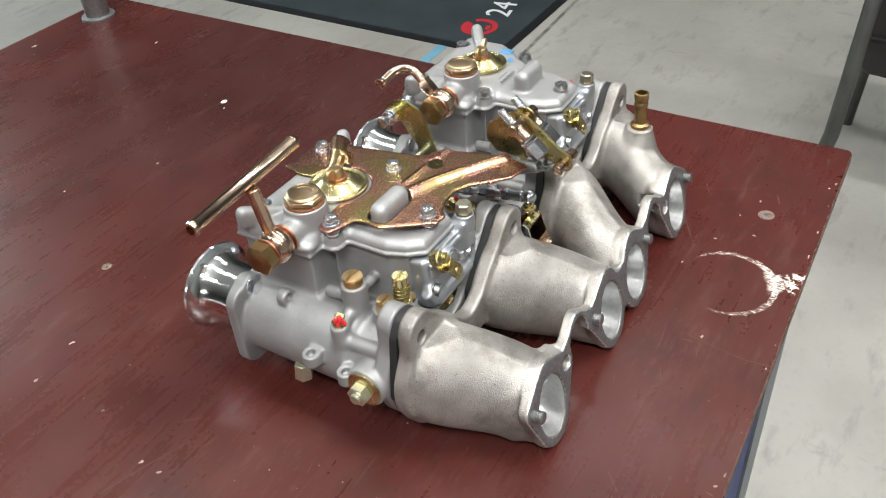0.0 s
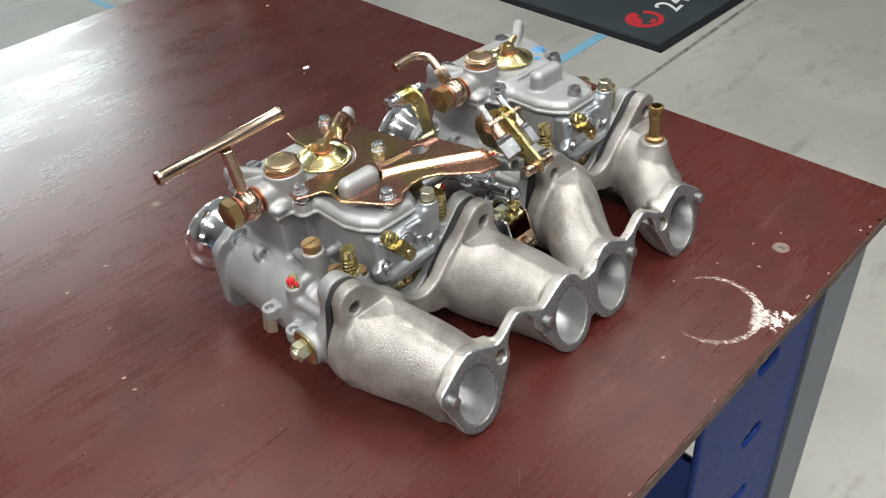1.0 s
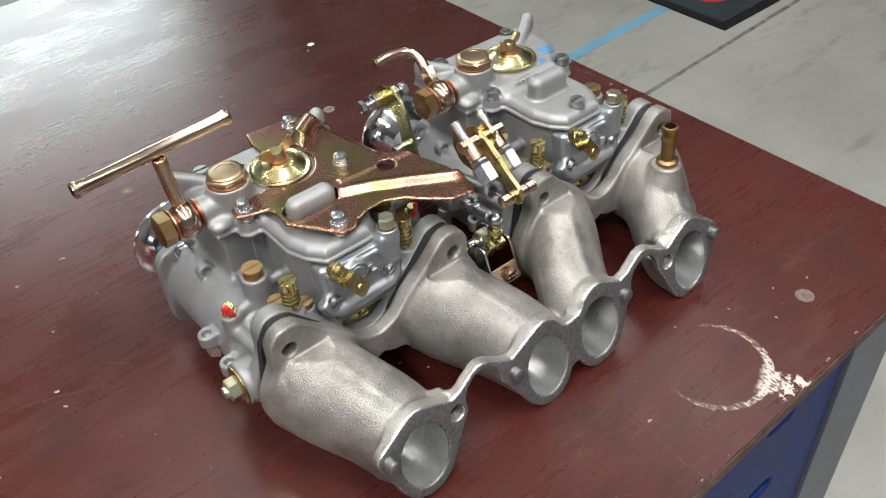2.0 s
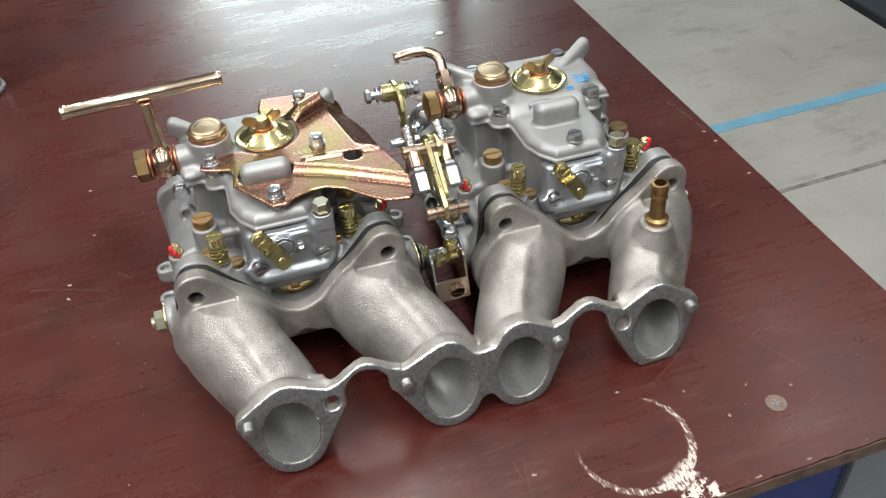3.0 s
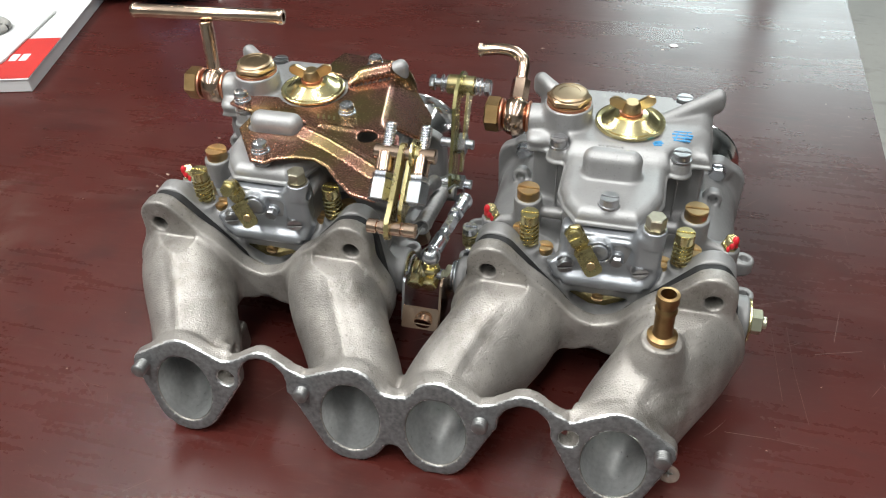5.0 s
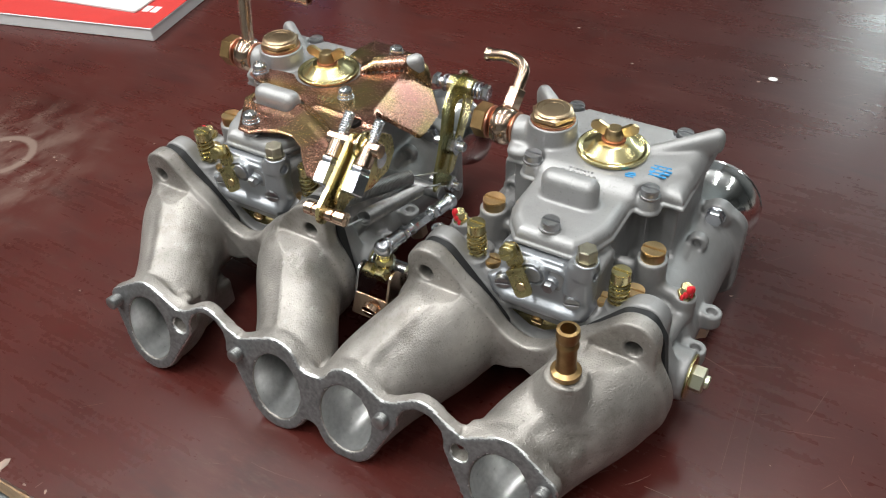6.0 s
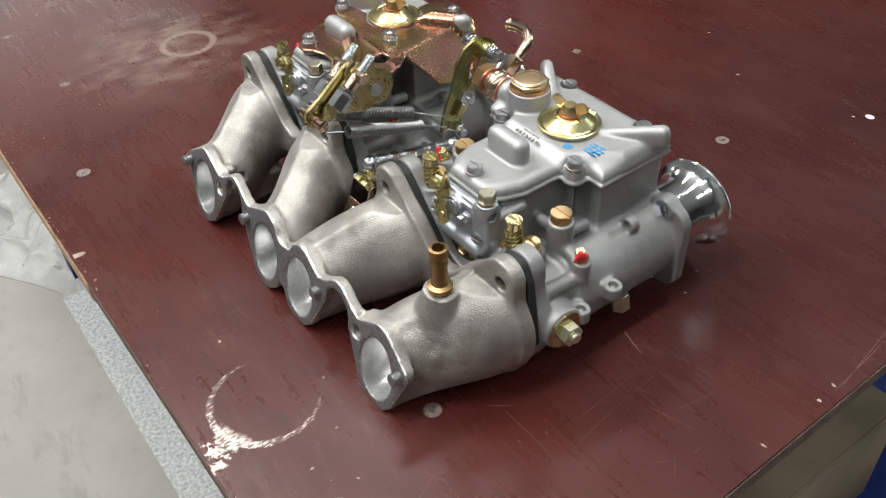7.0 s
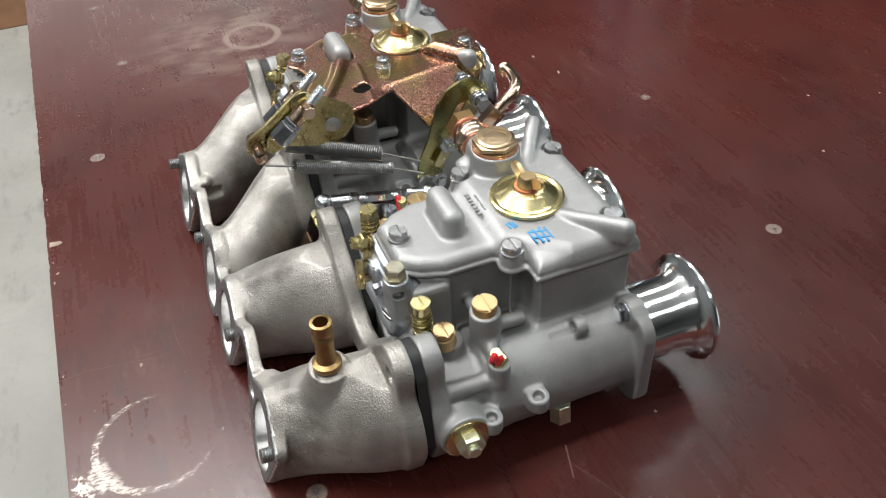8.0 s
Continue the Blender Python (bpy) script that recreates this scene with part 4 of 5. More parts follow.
def cover_field(P):
    x, y, z = P
    d = f_box(P, (0.001, 0.0925, 0.0890), (0.0232, 0.0062, 0.0150), 0.0030, -8)
    # fat rounded lip turned up at both ends
    lip = f_cyl(P, (-0.0195, 0.0850, 0.0745), (0.0225, 0.0853, 0.0748), 0.0044, 0.0020)
    for a, b in (((-0.0195, 0.0850, 0.0745), (-0.0248, 0.0868, 0.0850)), ((0.0225, 0.0853, 0.0748), (0.0275, 0.0878, 0.0870))):
        lip = blend(lip, f_cyl(P, a, b, 0.0040, 0.0018), 0.002)
    d = blend(d, lip, 0.0025)
    d = blend(d, f_box(P, (0.001, 0.0935, 0.0748), (0.0250, 0.0075, 0.0036), 0.0030), 0.003)
    d = blend(d, f_box(P, (0.001, 0.0925, 0.1010), (0.0200, 0.0060, 0.0030), 0.001), 0.0012)
    d = blend(d, f_box(P, (-0.003, 0.0892, 0.1005), (0.0165, 0.0046, 0.0014), 0.001), 0.0012)
    # corner pillar with a collar for its bolt
    d = blend(d, f_box(P, (0.0220, 0.0880, 0.0985), (0.0070, 0.0062, 0.0110), 0.0034), 0.005)
    d = blend(d, f_cyl(P, (0.0236, 0.0873, 0.1020), (0.0236, 0.0873, 0.1118), 0.0062, 0.0008), 0.0020)
    d = blend(d, f_cyl(P, (-0.0015, 0.092, 0.0962), (-0.0018, 0.0818, 0.0955), 0.0070), 0.0015)
    d = cut(d, np.maximum(-f_cyl(P, (-0.0015, 0.092, 0.0962), (-0.0018, 0.0770, 0.0955), 0.0050, 0.0002), f_cyl(P, (-0.0016, 0.0838, 0.0958), (-0.0018, 0.0780, 0.0955), 0.0060, 0.0002)), 0.0005)
    d = blend(d, f_cyl(P, (0.0075, 0.090, 0.0925), (0.0075, 0.0835, 0.0922), 0.0030), 0.002)
    for sx, sz in ((-0.0185, 0.0840), (0.0192, 0.0862)):
        d = blend(d, f_cyl(P, (sx, 0.0900, sz), (sx, 0.0848, sz), 0.0048), 0.002)
    return cut(d, f_cyl(P, (0.0262, 0.0865, 0.1050), (0.0330, 0.0865, 0.1050), 0.0027, 0.0001), 0.0008)


casting("starter_cover", cover_field, (-0.028, 0.076, 0.068), (0.035, 0.102, 0.116), 0.0007, [COVER], carb, None, "satin die-cast cold-start cover")


def slotted(bm, c, r, h, m=None, slot=0.0011, depth=0.0012):
    """A cheese-head screw standing on c, with a slot across it."""
    m = m or Matrix.Translation(c)
    half = slot / 2
    for s in (-1, 1):
        k = 14
        a0 = math.asin(half / r)
        arc = [(r * math.cos(a0 + (math.pi - 2 * a0) * i / k), s * r * math.sin(a0 + (math.pi - 2 * a0) * i / k)) for i in range(k + 1)]
        if s < 0:
            arc = arc[::-1]
        slab(bm, arc, h - depth, h, m, 0.0003)
    return lathe(bm, [(r, 0), (r, h - depth)], m, 28)


# insulating spacer between flange and body
for s in (-1, 1):
    bm = slab(bmesh.new(), rounded([(s * 0.030, 0.022), (s * 0.058, 0.022), (s * 0.0735, 0.042), (s * 0.0675, 0.086), (s * 0.060, 0.0975), (s * 0.047, 0.0955), (s * 0.014, 0.058), (s * 0.014, 0.044)][::s], 0.008), 0.0797, 0.0843, Matrix(((1, 0, 0, 0), (0, 0, 1, 0), (0, 1, 0, 0), (0, 0, 0, 1))))
    part("spacer", bm, GASKET, carb, "black insulating spacer")
for s in (-1, 1):
    bm = bmesh.new()
    m = axis_pose((s * 0.045, 0.2045, BZ), (s * 0.045, 0.3, BZ))
    lathe(bm, [(0.0205, 0), (0.0214, 0.001), (0.0216, 0.024), (0.0220, 0.0295), (0.0233, 0.0335), (0.0258, 0.0366), (0.0285, 0.0382), (0.0303, 0.0388), (0.0308, 0.0400), (0.0302, 0.0412), (0.0275, 0.0410), (0.0242, 0.0392), (0.0218, 0.0355), (0.0203, 0.029), (0.0198, 0.022), (0.0198, 0.0)], m, 56, False)
    part("bell_mouth", bm, CHROME, carb, "polished flared intake trumpet")
    for fx, fz in ((s * 0.058, 0.0745),):
        bm = hexagon(bmesh.new(), (fx, 0.1950, fz), (fx, 0.1905, fz), 0.0088)
        lathe(bm, [(0.0056, 0), (0.0056, 0.001)], axis_pose((fx, 0.1960, fz), (fx, 0.18, fz)), 20)
        part("flange_bolt", bm, STEEL, carb)
    bm = slotted(bmesh.new(), (s * 0.0445, 0.124, 0.0935), 0.0061, 0.0058)
    part("inspection_plug", bm, BRASS, carb, "slotted brass plug")
    bm = slotted(bmesh.new(), (s * 0.0437, 0.1025, 0.0855), 0.0052, 0.0036)
    rod(bm, (s * 0.0437, 0.1030, 0.0780), (s * 0.0437, 0.1025, 0.0853), 0.0058)
    part("jet_plug", bm, BRASS, carb, "slotted brass plug")
    bm = slotted(bmesh.new(), (s * 0.0305, 0.0958, 0.0805), 0.0045, 0.0036)
    part("progression_plug", bm, BRASS, carb, "small slotted brass plug")
    screw = part("mixture_screw", slotted(rod(bmesh.new(), (s * 0.0388, 0.0940, 0.084), (s * 0.0388, 0.0937, 0.1015), 0.0030), None, 0.0047, 0.0056, Matrix.Translation((s * 0.0388, 0.0937, 0.1010))), GOLD, carb, "yellow plated spring-loaded screw")
    part("spring", coil(bmesh.new(), (s * 0.0388, 0.0940, 0.0858), (s * 0.0388, 0.0937, 0.1010), 0.0045, 0.00075, 5.5), GOLD, screw)
    bm = hexagon(bmesh.new(), (s * 0.0645, 0.1225, 0.0775), (s * 0.0645, 0.1215, 0.0805), 0.0080)
    rod(bm, (s * 0.0645, 0.1215, 0.080), (s * 0.0645, 0.1205, 0.0855), 0.0030)
    adj = part("bypass_screw", bm, GOLD, carb, "small yellow plated screw dabbed with red paint")
    bm = bmesh.new()
    for k in range(6):
        a = -1.9 + 0.55 * k
        bmesh.ops.create_icosphere(bm, subdivisions=2, radius=0.0013 + 0.0004 * (k % 3), matrix=Matrix.Translation((s * (0.0645 + 0.0028 * math.cos(a)), 0.1210 + 0.0026 * math.sin(a), 0.0788 + 0.0014 * ((k * 2) % 5))) @ Matrix.Diagonal((0.9, 0.9, 1.5, 1)))
    part("paint_dab", bm, RED, adj)
    bm = lathe(bmesh.new(), [(0.0115, 0), (0.0118, 0.0005), (0.0118, 0.0014), (0.0105, 0.0020), (0.0070, 0.0022)], axis_pose((s * 0.0780, 0.0990, BZ + 0.002), (s * 0.1, 0.0990, BZ + 0.002)), 28)
    end = part("spindle_washer", bm, GOLD, carb, "yellow plated washer")
    bm = hexagon(bmesh.new(), (s * 0.0798, 0.0990, BZ + 0.002), (s * 0.0862, 0.0990, BZ + 0.002), 0.0120)
    rod(bm, (s * 0.086, 0.0990, BZ + 0.002), (s * 0.0885, 0.0990, BZ + 0.002), 0.0034)
    part("spindle_nut", bm, PALEZINC, end, "zinc plated nut")
    bm = hexagon(bmesh.new(), (s * 0.0670, 0.1560, 0.0330), (s * 0.0690, 0.1560, 0.0215), 0.0105)
    part("drain_plug", bm, PALEZINC, carb, "pale yellow-green plated plug")
    bm = rod(bmesh.new(), (s * 0.045, 0.1004, BZ), (s * 0.045, 0.1016, BZ), 0.0203, 40)
    part("throttle_plate", bm, OLDBRASS, carb, "closed brass throttle plate")
for sx, sy in SCREWS:
    bm = slotted(bmesh.new(), (sx, sy, 0.1148), 0.0046, 0.0052)
    lathe(bm, [(0.0054, 0), (0.0054, 0.0011)], Matrix.Translation((sx, sy, 0.1147)), 20)
    part("lid_screw", bm, SCREWZINC, carb)
bm = hexagon(bmesh.new(), (0.0236, 0.0873, 0.1122), (0.0236, 0.0873, 0.1192), 0.0086)
lathe(bm, [(0.0054, 0), (0.0054, 0.0008)], Matrix.Translation((0.0236, 0.0873, 0.1115)), 24)
part("cover_bolt", bm, DULLZINC, carb)
for sx, sz in ((-0.0185, 0.0840), (0.0192, 0.0862)):
    bm = slotted(bmesh.new(), None, 0.0040, 0.0030, axis_pose((sx, 0.0842, sz), (sx + 0.003, 0.074, sz - 0.001)))
    lathe(bm, [(0.0046, 0), (0.0046, 0.0008)], axis_pose((sx, 0.0845, sz), (sx, 0.074, sz)), 20)
    part("cover_screw", bm, SCREWZINC, carb)
bm = hexagon(bmesh.new(), (0.0075, 0.0836, 0.0922), (0.0075, 0.0800, 0.0918), 0.0058)
part("stop_bolt", bm, SCREWZINC, carb)
# starter lever
lo_, up_ = Vector((-0.0048, 0.0775, 0.0908)), Vector((-0.0160, 0.0822, 0.1080))
yv = (up_ - lo_).normalized()
xv = yv.cross(Vector((0.15, -1, 0.25))).normalized()
zv = xv.cross(yv)
ml = Matrix.Translation(lo_) @ Matrix((xv, yv, zv)).transposed().to_4x4()
bm = slab(bmesh.new(), rounded([(-0.0046, -0.0055), (0.0046, -0.0055), (0.0046, 0.0085), (-0.0046, 0.0085)], 0.003), 0.0, 0.0013, ml, 0.0002)
slab(bm, rounded([(-0.0046, 0.0090), (0.0046, 0.0090), (0.0046, 0.0220), (-0.0046, 0.0220)], 0.0036), -0.0042, -0.0030, ml, 0.0002)
slab(bm, [(-0.0046, 0.0070), (0.0046, 0.0070), (0.0046, 0.0095), (-0.0046, 0.0095)], -0.0042, 0.0013, ml)
lever = part("starter_lever", bm, OLIVEGOLD, carb, "yellow plated cranked lever")
part("lever_rivet", rod(bmesh.new(), ml @ Vector((0, 0, -0.004)), ml @ Vector((0, 0, 0.0020)), 0.0022), BRASS, lever)
bm = rod(bmesh.new(), ml @ Vector((0, 0.0185, -0.006)), ml @ Vector((0, 0.0185, 0.0035)), 0.0034)
hexagon(bm, ml @ Vector((0, 0.0185, -0.0030)), ml @ Vector((0, 0.0185, 0.0005)), 0.0084)
slotted(bm, None, 0.0032, 0.0030, ml @ Matrix.Translation((0, 0.0185, 0.0020)))
part("cable_clamp", bm, OLIVEGOLD, lever)
bm = slab(bmesh.new(), rounded([(-0.024, 0.014), (0.024, 0.014), (0.020, 0.006), (0.004, -0.002), (-0.004, -0.002), (-0.020, 0.006)], 0.004), 0, 0.0015, pose(0.000, 0.0890, 0.0570, 78, 0, 0))
plate = part("lower_plate", bm, GOLD, carb, "yellow plated gasket plate")
part("plate_screw", slotted(bmesh.new(), None, 0.0030, 0.0022, axis_pose((0.0, 0.0875, 0.0612), (0.0, 0.0775, 0.0590))), BRASS, plate)
# filter plug and jet cover
bm = hexagon(bmesh.new(), (-0.030, 0.164, 0.1322), (-0.030, 0.164, 0.1362), 0.0212, 0.0010)
lathe(bm, [(0.0118, 0), (0.0118, 0.0012)], Matrix.Translation((-0.030, 0.164, 0.1312)), 36)
lathe(bm, [(0.0104, 0), (0.0103, 0.0006), (0.0094, 0.0013), (0.0088, 0.0015), (0.0086, 0.0012), (0.0060, 0.0014), (0.0058, 0.0011), (0.0020, 0.0013)], Matrix.Translation((-0.030, 0.164, 0.1360)), 40)
part("filter_plug", bm, BROWNBRASS, carb, "hexagonal brass filter plug")
part("plug_washer", lathe(bmesh.new(), [(0.0122, 0), (0.0122, 0.0014)], Matrix.Translation((-0.030, 0.164, 0.1301)), 36), COPPER, carb, "copper sealing ring")
bm = lathe(bmesh.new(), [(0.0185, 0), (0.0192, 0.0006), (0.0190, 0.0020), (0.0180, 0.0024), (0.0160, 0.0018), (0.0140, 0.0026), (0.0100, 0.0060), (0.0085, 0.0066)], Matrix.Translation((0.004, 0.166, 0.1200)), 48)
cap = part("jet_cover", bm, GOLD, carb, "round yellow plated jet cover")
part("seal", lathe(bmesh.new(), [(0.0065, 0), (0.0065, 0.0012)], Matrix.Translation((0.004, 0.166, 0.1266)), 24), COPPER, cap)
bm = lathe(bmesh.new(), [(0.0052, 0), (0.0050, 0.003), (0.0042, 0.0055), (0.0038, 0.0060)], Matrix.Translation((0.004, 0.166, 0.1277)), 24)
for s in (-1, 1):
    slab(bm, rounded([(s * 0.002, 0.0), (s * 0.006, 0.0006), (s * 0.0122, 0.0036), (s * 0.0126, 0.0074), (s * 0.0085, 0.0086), (s * 0.002, 0.0046)][::s], 0.0022), -0.0011, 0.0011, Matrix.Translation((0.004, 0.166, 0.1285)) @ pose(0, 0, 0, 90, 0, 12), 0.0005)
part("wing_nut", bm, BRASS, cap, "brass wing nut")
# fuel banjo on the filter tower
bm = rod(bmesh.new(), (-0.0510, 0.164, 0.118), (-0.0525, 0.164, 0.118), 0.0095)
rod(bm, (-0.0665, 0.164, 0.118), (-0.0680, 0.164, 0.118), 0.0095)
part("banjo_washer", bm, COPPER, carb, "copper sealing rings")
bm = bmesh.new()
bmesh.ops.create_uvsphere(bm, u_segments=28, v_segments=18, radius=0.0112, matrix=Matrix.Translation((-0.0595, 0.164, 0.118)) @ Matrix.Diagonal((0.82, 1, 1, 1)))
part("banjo", bm, ROSE, carb, "round plated banjo union")
bm = hexagon(bmesh.new(), (-0.0680, 0.164, 0.118), (-0.0765, 0.164, 0.118), 0.0172, 0.0008)
part("banjo_bolt", bm, OLDBRASS, carb, "hexagonal banjo bolt")

carb2 = copy_thing(carb, ASM @ Matrix.Translation((CX, 0, 0)))

# fittings that differ between the two
bm = rod(bmesh.new(), (-0.0595, 0.166, 0.124), (-0.0610, 0.1715, 0.1560), 0.0040)
part("fuel_stub", bm, ROSE, carb, "rose-gold plated pipe stub")
ta, tb = Vector((-0.1080, 0.1715, 0.1590)), Vector((-0.0140, 0.1790, 0.1590))
m = axis_pose(ta, tb)
L = (tb - ta).length
bm = lathe(bmesh.new(), [(0.0026, 0.004), (0.0026, 0), (0.0040, 0), (0.0046, 0.0015), (0.0046, 0.003), (0.0040, 0.0042), (0.0040, L - 0.0042), (0.0046, L - 0.003), (0.0046, L - 0.0015), (0.0040, L), (0.0026, L), (0.0026, L - 0.004)], m, 28)
part("fuel_rail", bm, ROSE, carb, "straight rose-gold plated cross pipe")
# elbow on the other one
bm = hexagon(bmesh.new(), (-0.0594, 0.168, 0.1220), (-0.0590, 0.1795, 0.1330), 0.0092)
keys = [Vector(p) for p in ((-0.0590, 0.1790, 0.1325), (-0.0590, 0.1850, 0.1380), (-0.0605, 0.1895, 0.1405), (-0.0660, 0.1935, 0.1420), (-0.0745, 0.1955, 0.1420), (-0.0830, 0.1962, 0.1405), (-0.0875, 0.1964, 0.1398))]
pts = []
for i in range(len(keys) - 1):
    k0, k1, k2, k3 = keys[max(i - 1, 0)], keys[i], keys[i + 1], keys[min(i + 2, len(keys) - 1)]
    for j in range(5):
        t = j / 5
        pts.append(0.5 * (2 * k1 + (k2 - k0) * t + (2 * k0 - 5 * k1 + 4 * k2 - k3) * t * t + (3 * k1 - k0 - 3 * k2 + k3) * t ** 3))
pts.append(keys[-1])
rs = [0.0034] * (len(pts) - 4) + [0.0036, 0.0042, 0.0042, 0.0035]
part("fuel_elbow", sweep(bm, pts, rs, 16), ROSE, carb2, "rose-gold plated elbow pipe")

# paint marks and raised marks on the lids
rnd = random.Random(12)
strokes = [(0.0326, 0.1592 + dy, ln, wd, 4) for dy, ln, wd in ((-0.0042, 0.0088, 0.0011), (-0.0014, 0.0104, 0.0014), (0.0016, 0.0110, 0.0012), (0.0044, 0.0092, 0.0009))]
strokes += [(0.0326 + dx, 0.1590, ln, wd, 82) for dx, ln, wd in ((-0.0030, 0.0100, 0.0010), (0.0016, 0.0086, 0.0008))]
strokes += [(0.0202, 0.1496 + dy, ln, 0.0011, 12) for dy, ln in ((-0.0014, 0.0042), (0.0003, 0.0056), (0.0018, 0.0040))]
for i, (cx_, cy_, ln, wd, turn) in enumerate(strokes):
    m = Matrix.Translation((cx_, cy_, 0.1194)) @ pose(0, 0, 0, 0, 0, turn + rnd.uniform(-7, 7))
    top = [(ln * (u / 8 - 0.5), wd * 0.5 * rnd.uniform(0.55, 1.1)) for u in range(9)]
    low = [(ln * (u / 8 - 0.5), -wd * 0.5 * rnd.uniform(0.55, 1.1)) for u in range(9)]
    part("paint_mark", slab(bmesh.new(), low + top[::-1], -0.0006, 0.00008 + 0.00002 * i, m), BLUE_PAINT, carb2, "ragged stroke of bright blue paint")
for k, (mx, my, w, h) in enumerate(((-0.004, 0.1395, 0.020, 0.0024), (-0.004, 0.1435, 0.014, 0.0014), (-0.016, 0.108, 0.005, 0.0018), (0.013, 0.109, 0.006, 0.0018), (-0.006, 0.193, 0.022, 0.003), (-0.004, 0.1995, 0.014, 0.0018))):
    zz = 0.1193 if my > 0.13 else 0.1146
    for i in range(7):
        part("raised_mark", block(bmesh.new(), (mx - w / 2 + w * (i + 0.5) / 7, my, zz - 0.0006), (w / (10.5 + 5 * (i % 2)), h, 0.0010), 0.0003), LIDCAST, carb2)

# ---- bracket plate over one carburettor ----
bracket = empty("cable_bracket", ASM, "iridescent yellow-zinc pressed steel cable bracket screwed to the lid", "bracket")


def bracket_field(P):
    x, y, z = P
    g = g_outline(x, y, [(-0.1300, 0.1490), (-0.1310, 0.1420), (-0.1240, 0.1390), (-0.1145, 0.1360), (-0.1125, 0.1300), (-0.1140, 0.1180), (-0.0955, 0.0905), (-0.0880, 0.0900), (-0.0835, 0.0945), (-0.0730, 0.0980), (-0.0630, 0.0980), (-0.0530, 0.0925), (-0.0440, 0.0825), (-0.0340, 0.0730), (-0.0205, 0.0700), (-0.0175, 0.0740), (-0.0175, 0.0980), (-0.0220, 0.1150), (-0.0250, 0.1260), (-0.0330, 0.1340), (-0.0380, 0.1400), (-0.0190, 0.1570), (-0.0180, 0.1800), (-0.0440, 0.2060), (-0.0850, 0.2110), (-0.0880, 0.1990), (-0.0860, 0.1530), (-0.1180, 0.1515)]) - 0.0012
    g = cut(g, np.sqrt((x + 0.089) ** 2 + (y - 0.166) ** 2) - 0.0206, 0.001)
    q0, q1 = np.abs(x + 0.0945) - 0.0098, np.abs(y - 0.1235) - 0.0008
    g = cut(g, np.sqrt(np.maximum(q0, 0) ** 2 + np.maximum(q1, 0) ** 2) - 0.0068, 0.001)
    g = cut(g, np.sqrt((x + 0.0415) ** 2 + (y - 0.1235) ** 2) - 0.0054, 0.0006)
    z0 = 0.1203
    rib = np.minimum(np.minimum(g_seg(x, y, (-0.0785, 0.1215), (-0.0600, 0.1130), 0.0), g_seg(x, y, (-0.0600, 0.1130), (-0.0430, 0.1030), 0.0)), g_seg(x, y, (-0.0430, 0.1030), (-0.0150, 0.0850), 0.0))
    z0 = z0 + 0.0017 * (1 + np.cos(np.clip(rib / 0.0066, 0, 1) * math.pi))
    crease = g_seg(x, y, (-0.0700, 0.1290), (-0.0240, 0.1250), 0.0)
    z0 = z0 + 0.0009 * np.exp(-(crease / 0.0018) ** 2)
    vent = g_seg(x, y, (-0.072, 0.177), (-0.040, 0.199), 0.0)
    z0 = z0 + np.sqrt(np.maximum(0.0072 ** 2 - vent ** 2, 0)) * np.clip((x + 0.076) / 0.012, 0, 1)
    drop = np.maximum(x - (-0.0385 - (y - 0.1396) * 0.18), 0) * np.clip((y - 0.131) / 0.012, 0, 1)
    z0 = z0 - 0.95 * drop
    return f_plate(g, (z - z0) / np.sqrt(1 + 1.3 * np.clip(drop / 0.003, 0, 1)), -0.0009, 0.0009, 0.0004)


casting("plate", bracket_field, (-0.136, 0.050, 0.098), (-0.012, 0.216, 0.1375), 0.00075, [IRID], bracket)
for sx, sy in SCREWS[:4]:
    bm = lathe(bmesh.new(), [(0.0052, 0), (0.0052, 0.0011), (0.0042, 0.0012), (0.0045, 0.0018), (0.0045, 0.0028), (0.0038, 0.0029), (0.0043, 0.0036), (0.0043, 0.0052), (0.0036, 0.0064), (0.0012, 0.0069)], Matrix.Translation((sx - CX, sy, 0.1212)), 24)
    sc = part("bracket_screw", bm, STEEL, bracket, "bright cross-head screw with washers")
    bm = bmesh.new()
    block(bm, (sx - CX, sy, 0.1280), (0.0038, 0.0008, 0.0006), 0)
    block(bm, (sx - CX, sy, 0.1280), (0.0008, 0.0038, 0.0006), 0)
    part("cross_recess", bm, DARKSTEEL, sc)
for k in range(4):
    bm = block(bmesh.new(), (0, 0, 0), (0.0012, 0.0045, 0.0003), 0.0, ASM.inverted() @ ASM @ Matrix.Translation((-0.075 + 0.0032 * k, 0.137, 0.12125)) @ pose(0, 0, 0, 0, 0, 20))
    part("stamped_mark", bm, GOLD, bracket)

# ---- throttle linkage between the carburettors ----
linkage = empty("throttle_linkage", ASM, "plated throttle linkage with levers, return springs and a ball-joint rod", "throttle linkage")


def yz_plate(name, pts, x0, x1, mat, r=0.003, label="", bevel=0.0003):
    m = Matrix(((0, 0, 1, 0), (1, 0, 0, 0), (0, 1, 0, 0), (0, 0, 0, 1)))
    return part(name, slab(bmesh.new(), rounded(pts, r), x0, x1, m, bevel), mat, linkage, label)


yz_plate("front_lever", [(0.0440, 0.1180), (0.0500, 0.1150), (0.0570, 0.1200), (0.0640, 0.1285), (0.0825, 0.1425), (0.0845, 0.1470), (0.0800, 0.1500), (0.0745, 0.1470), (0.0560, 0.1330), (0.0455, 0.1265)], -0.0078, -0.0054, OLIVEGOLD, 0.0035, "olive and yellow plated lever")
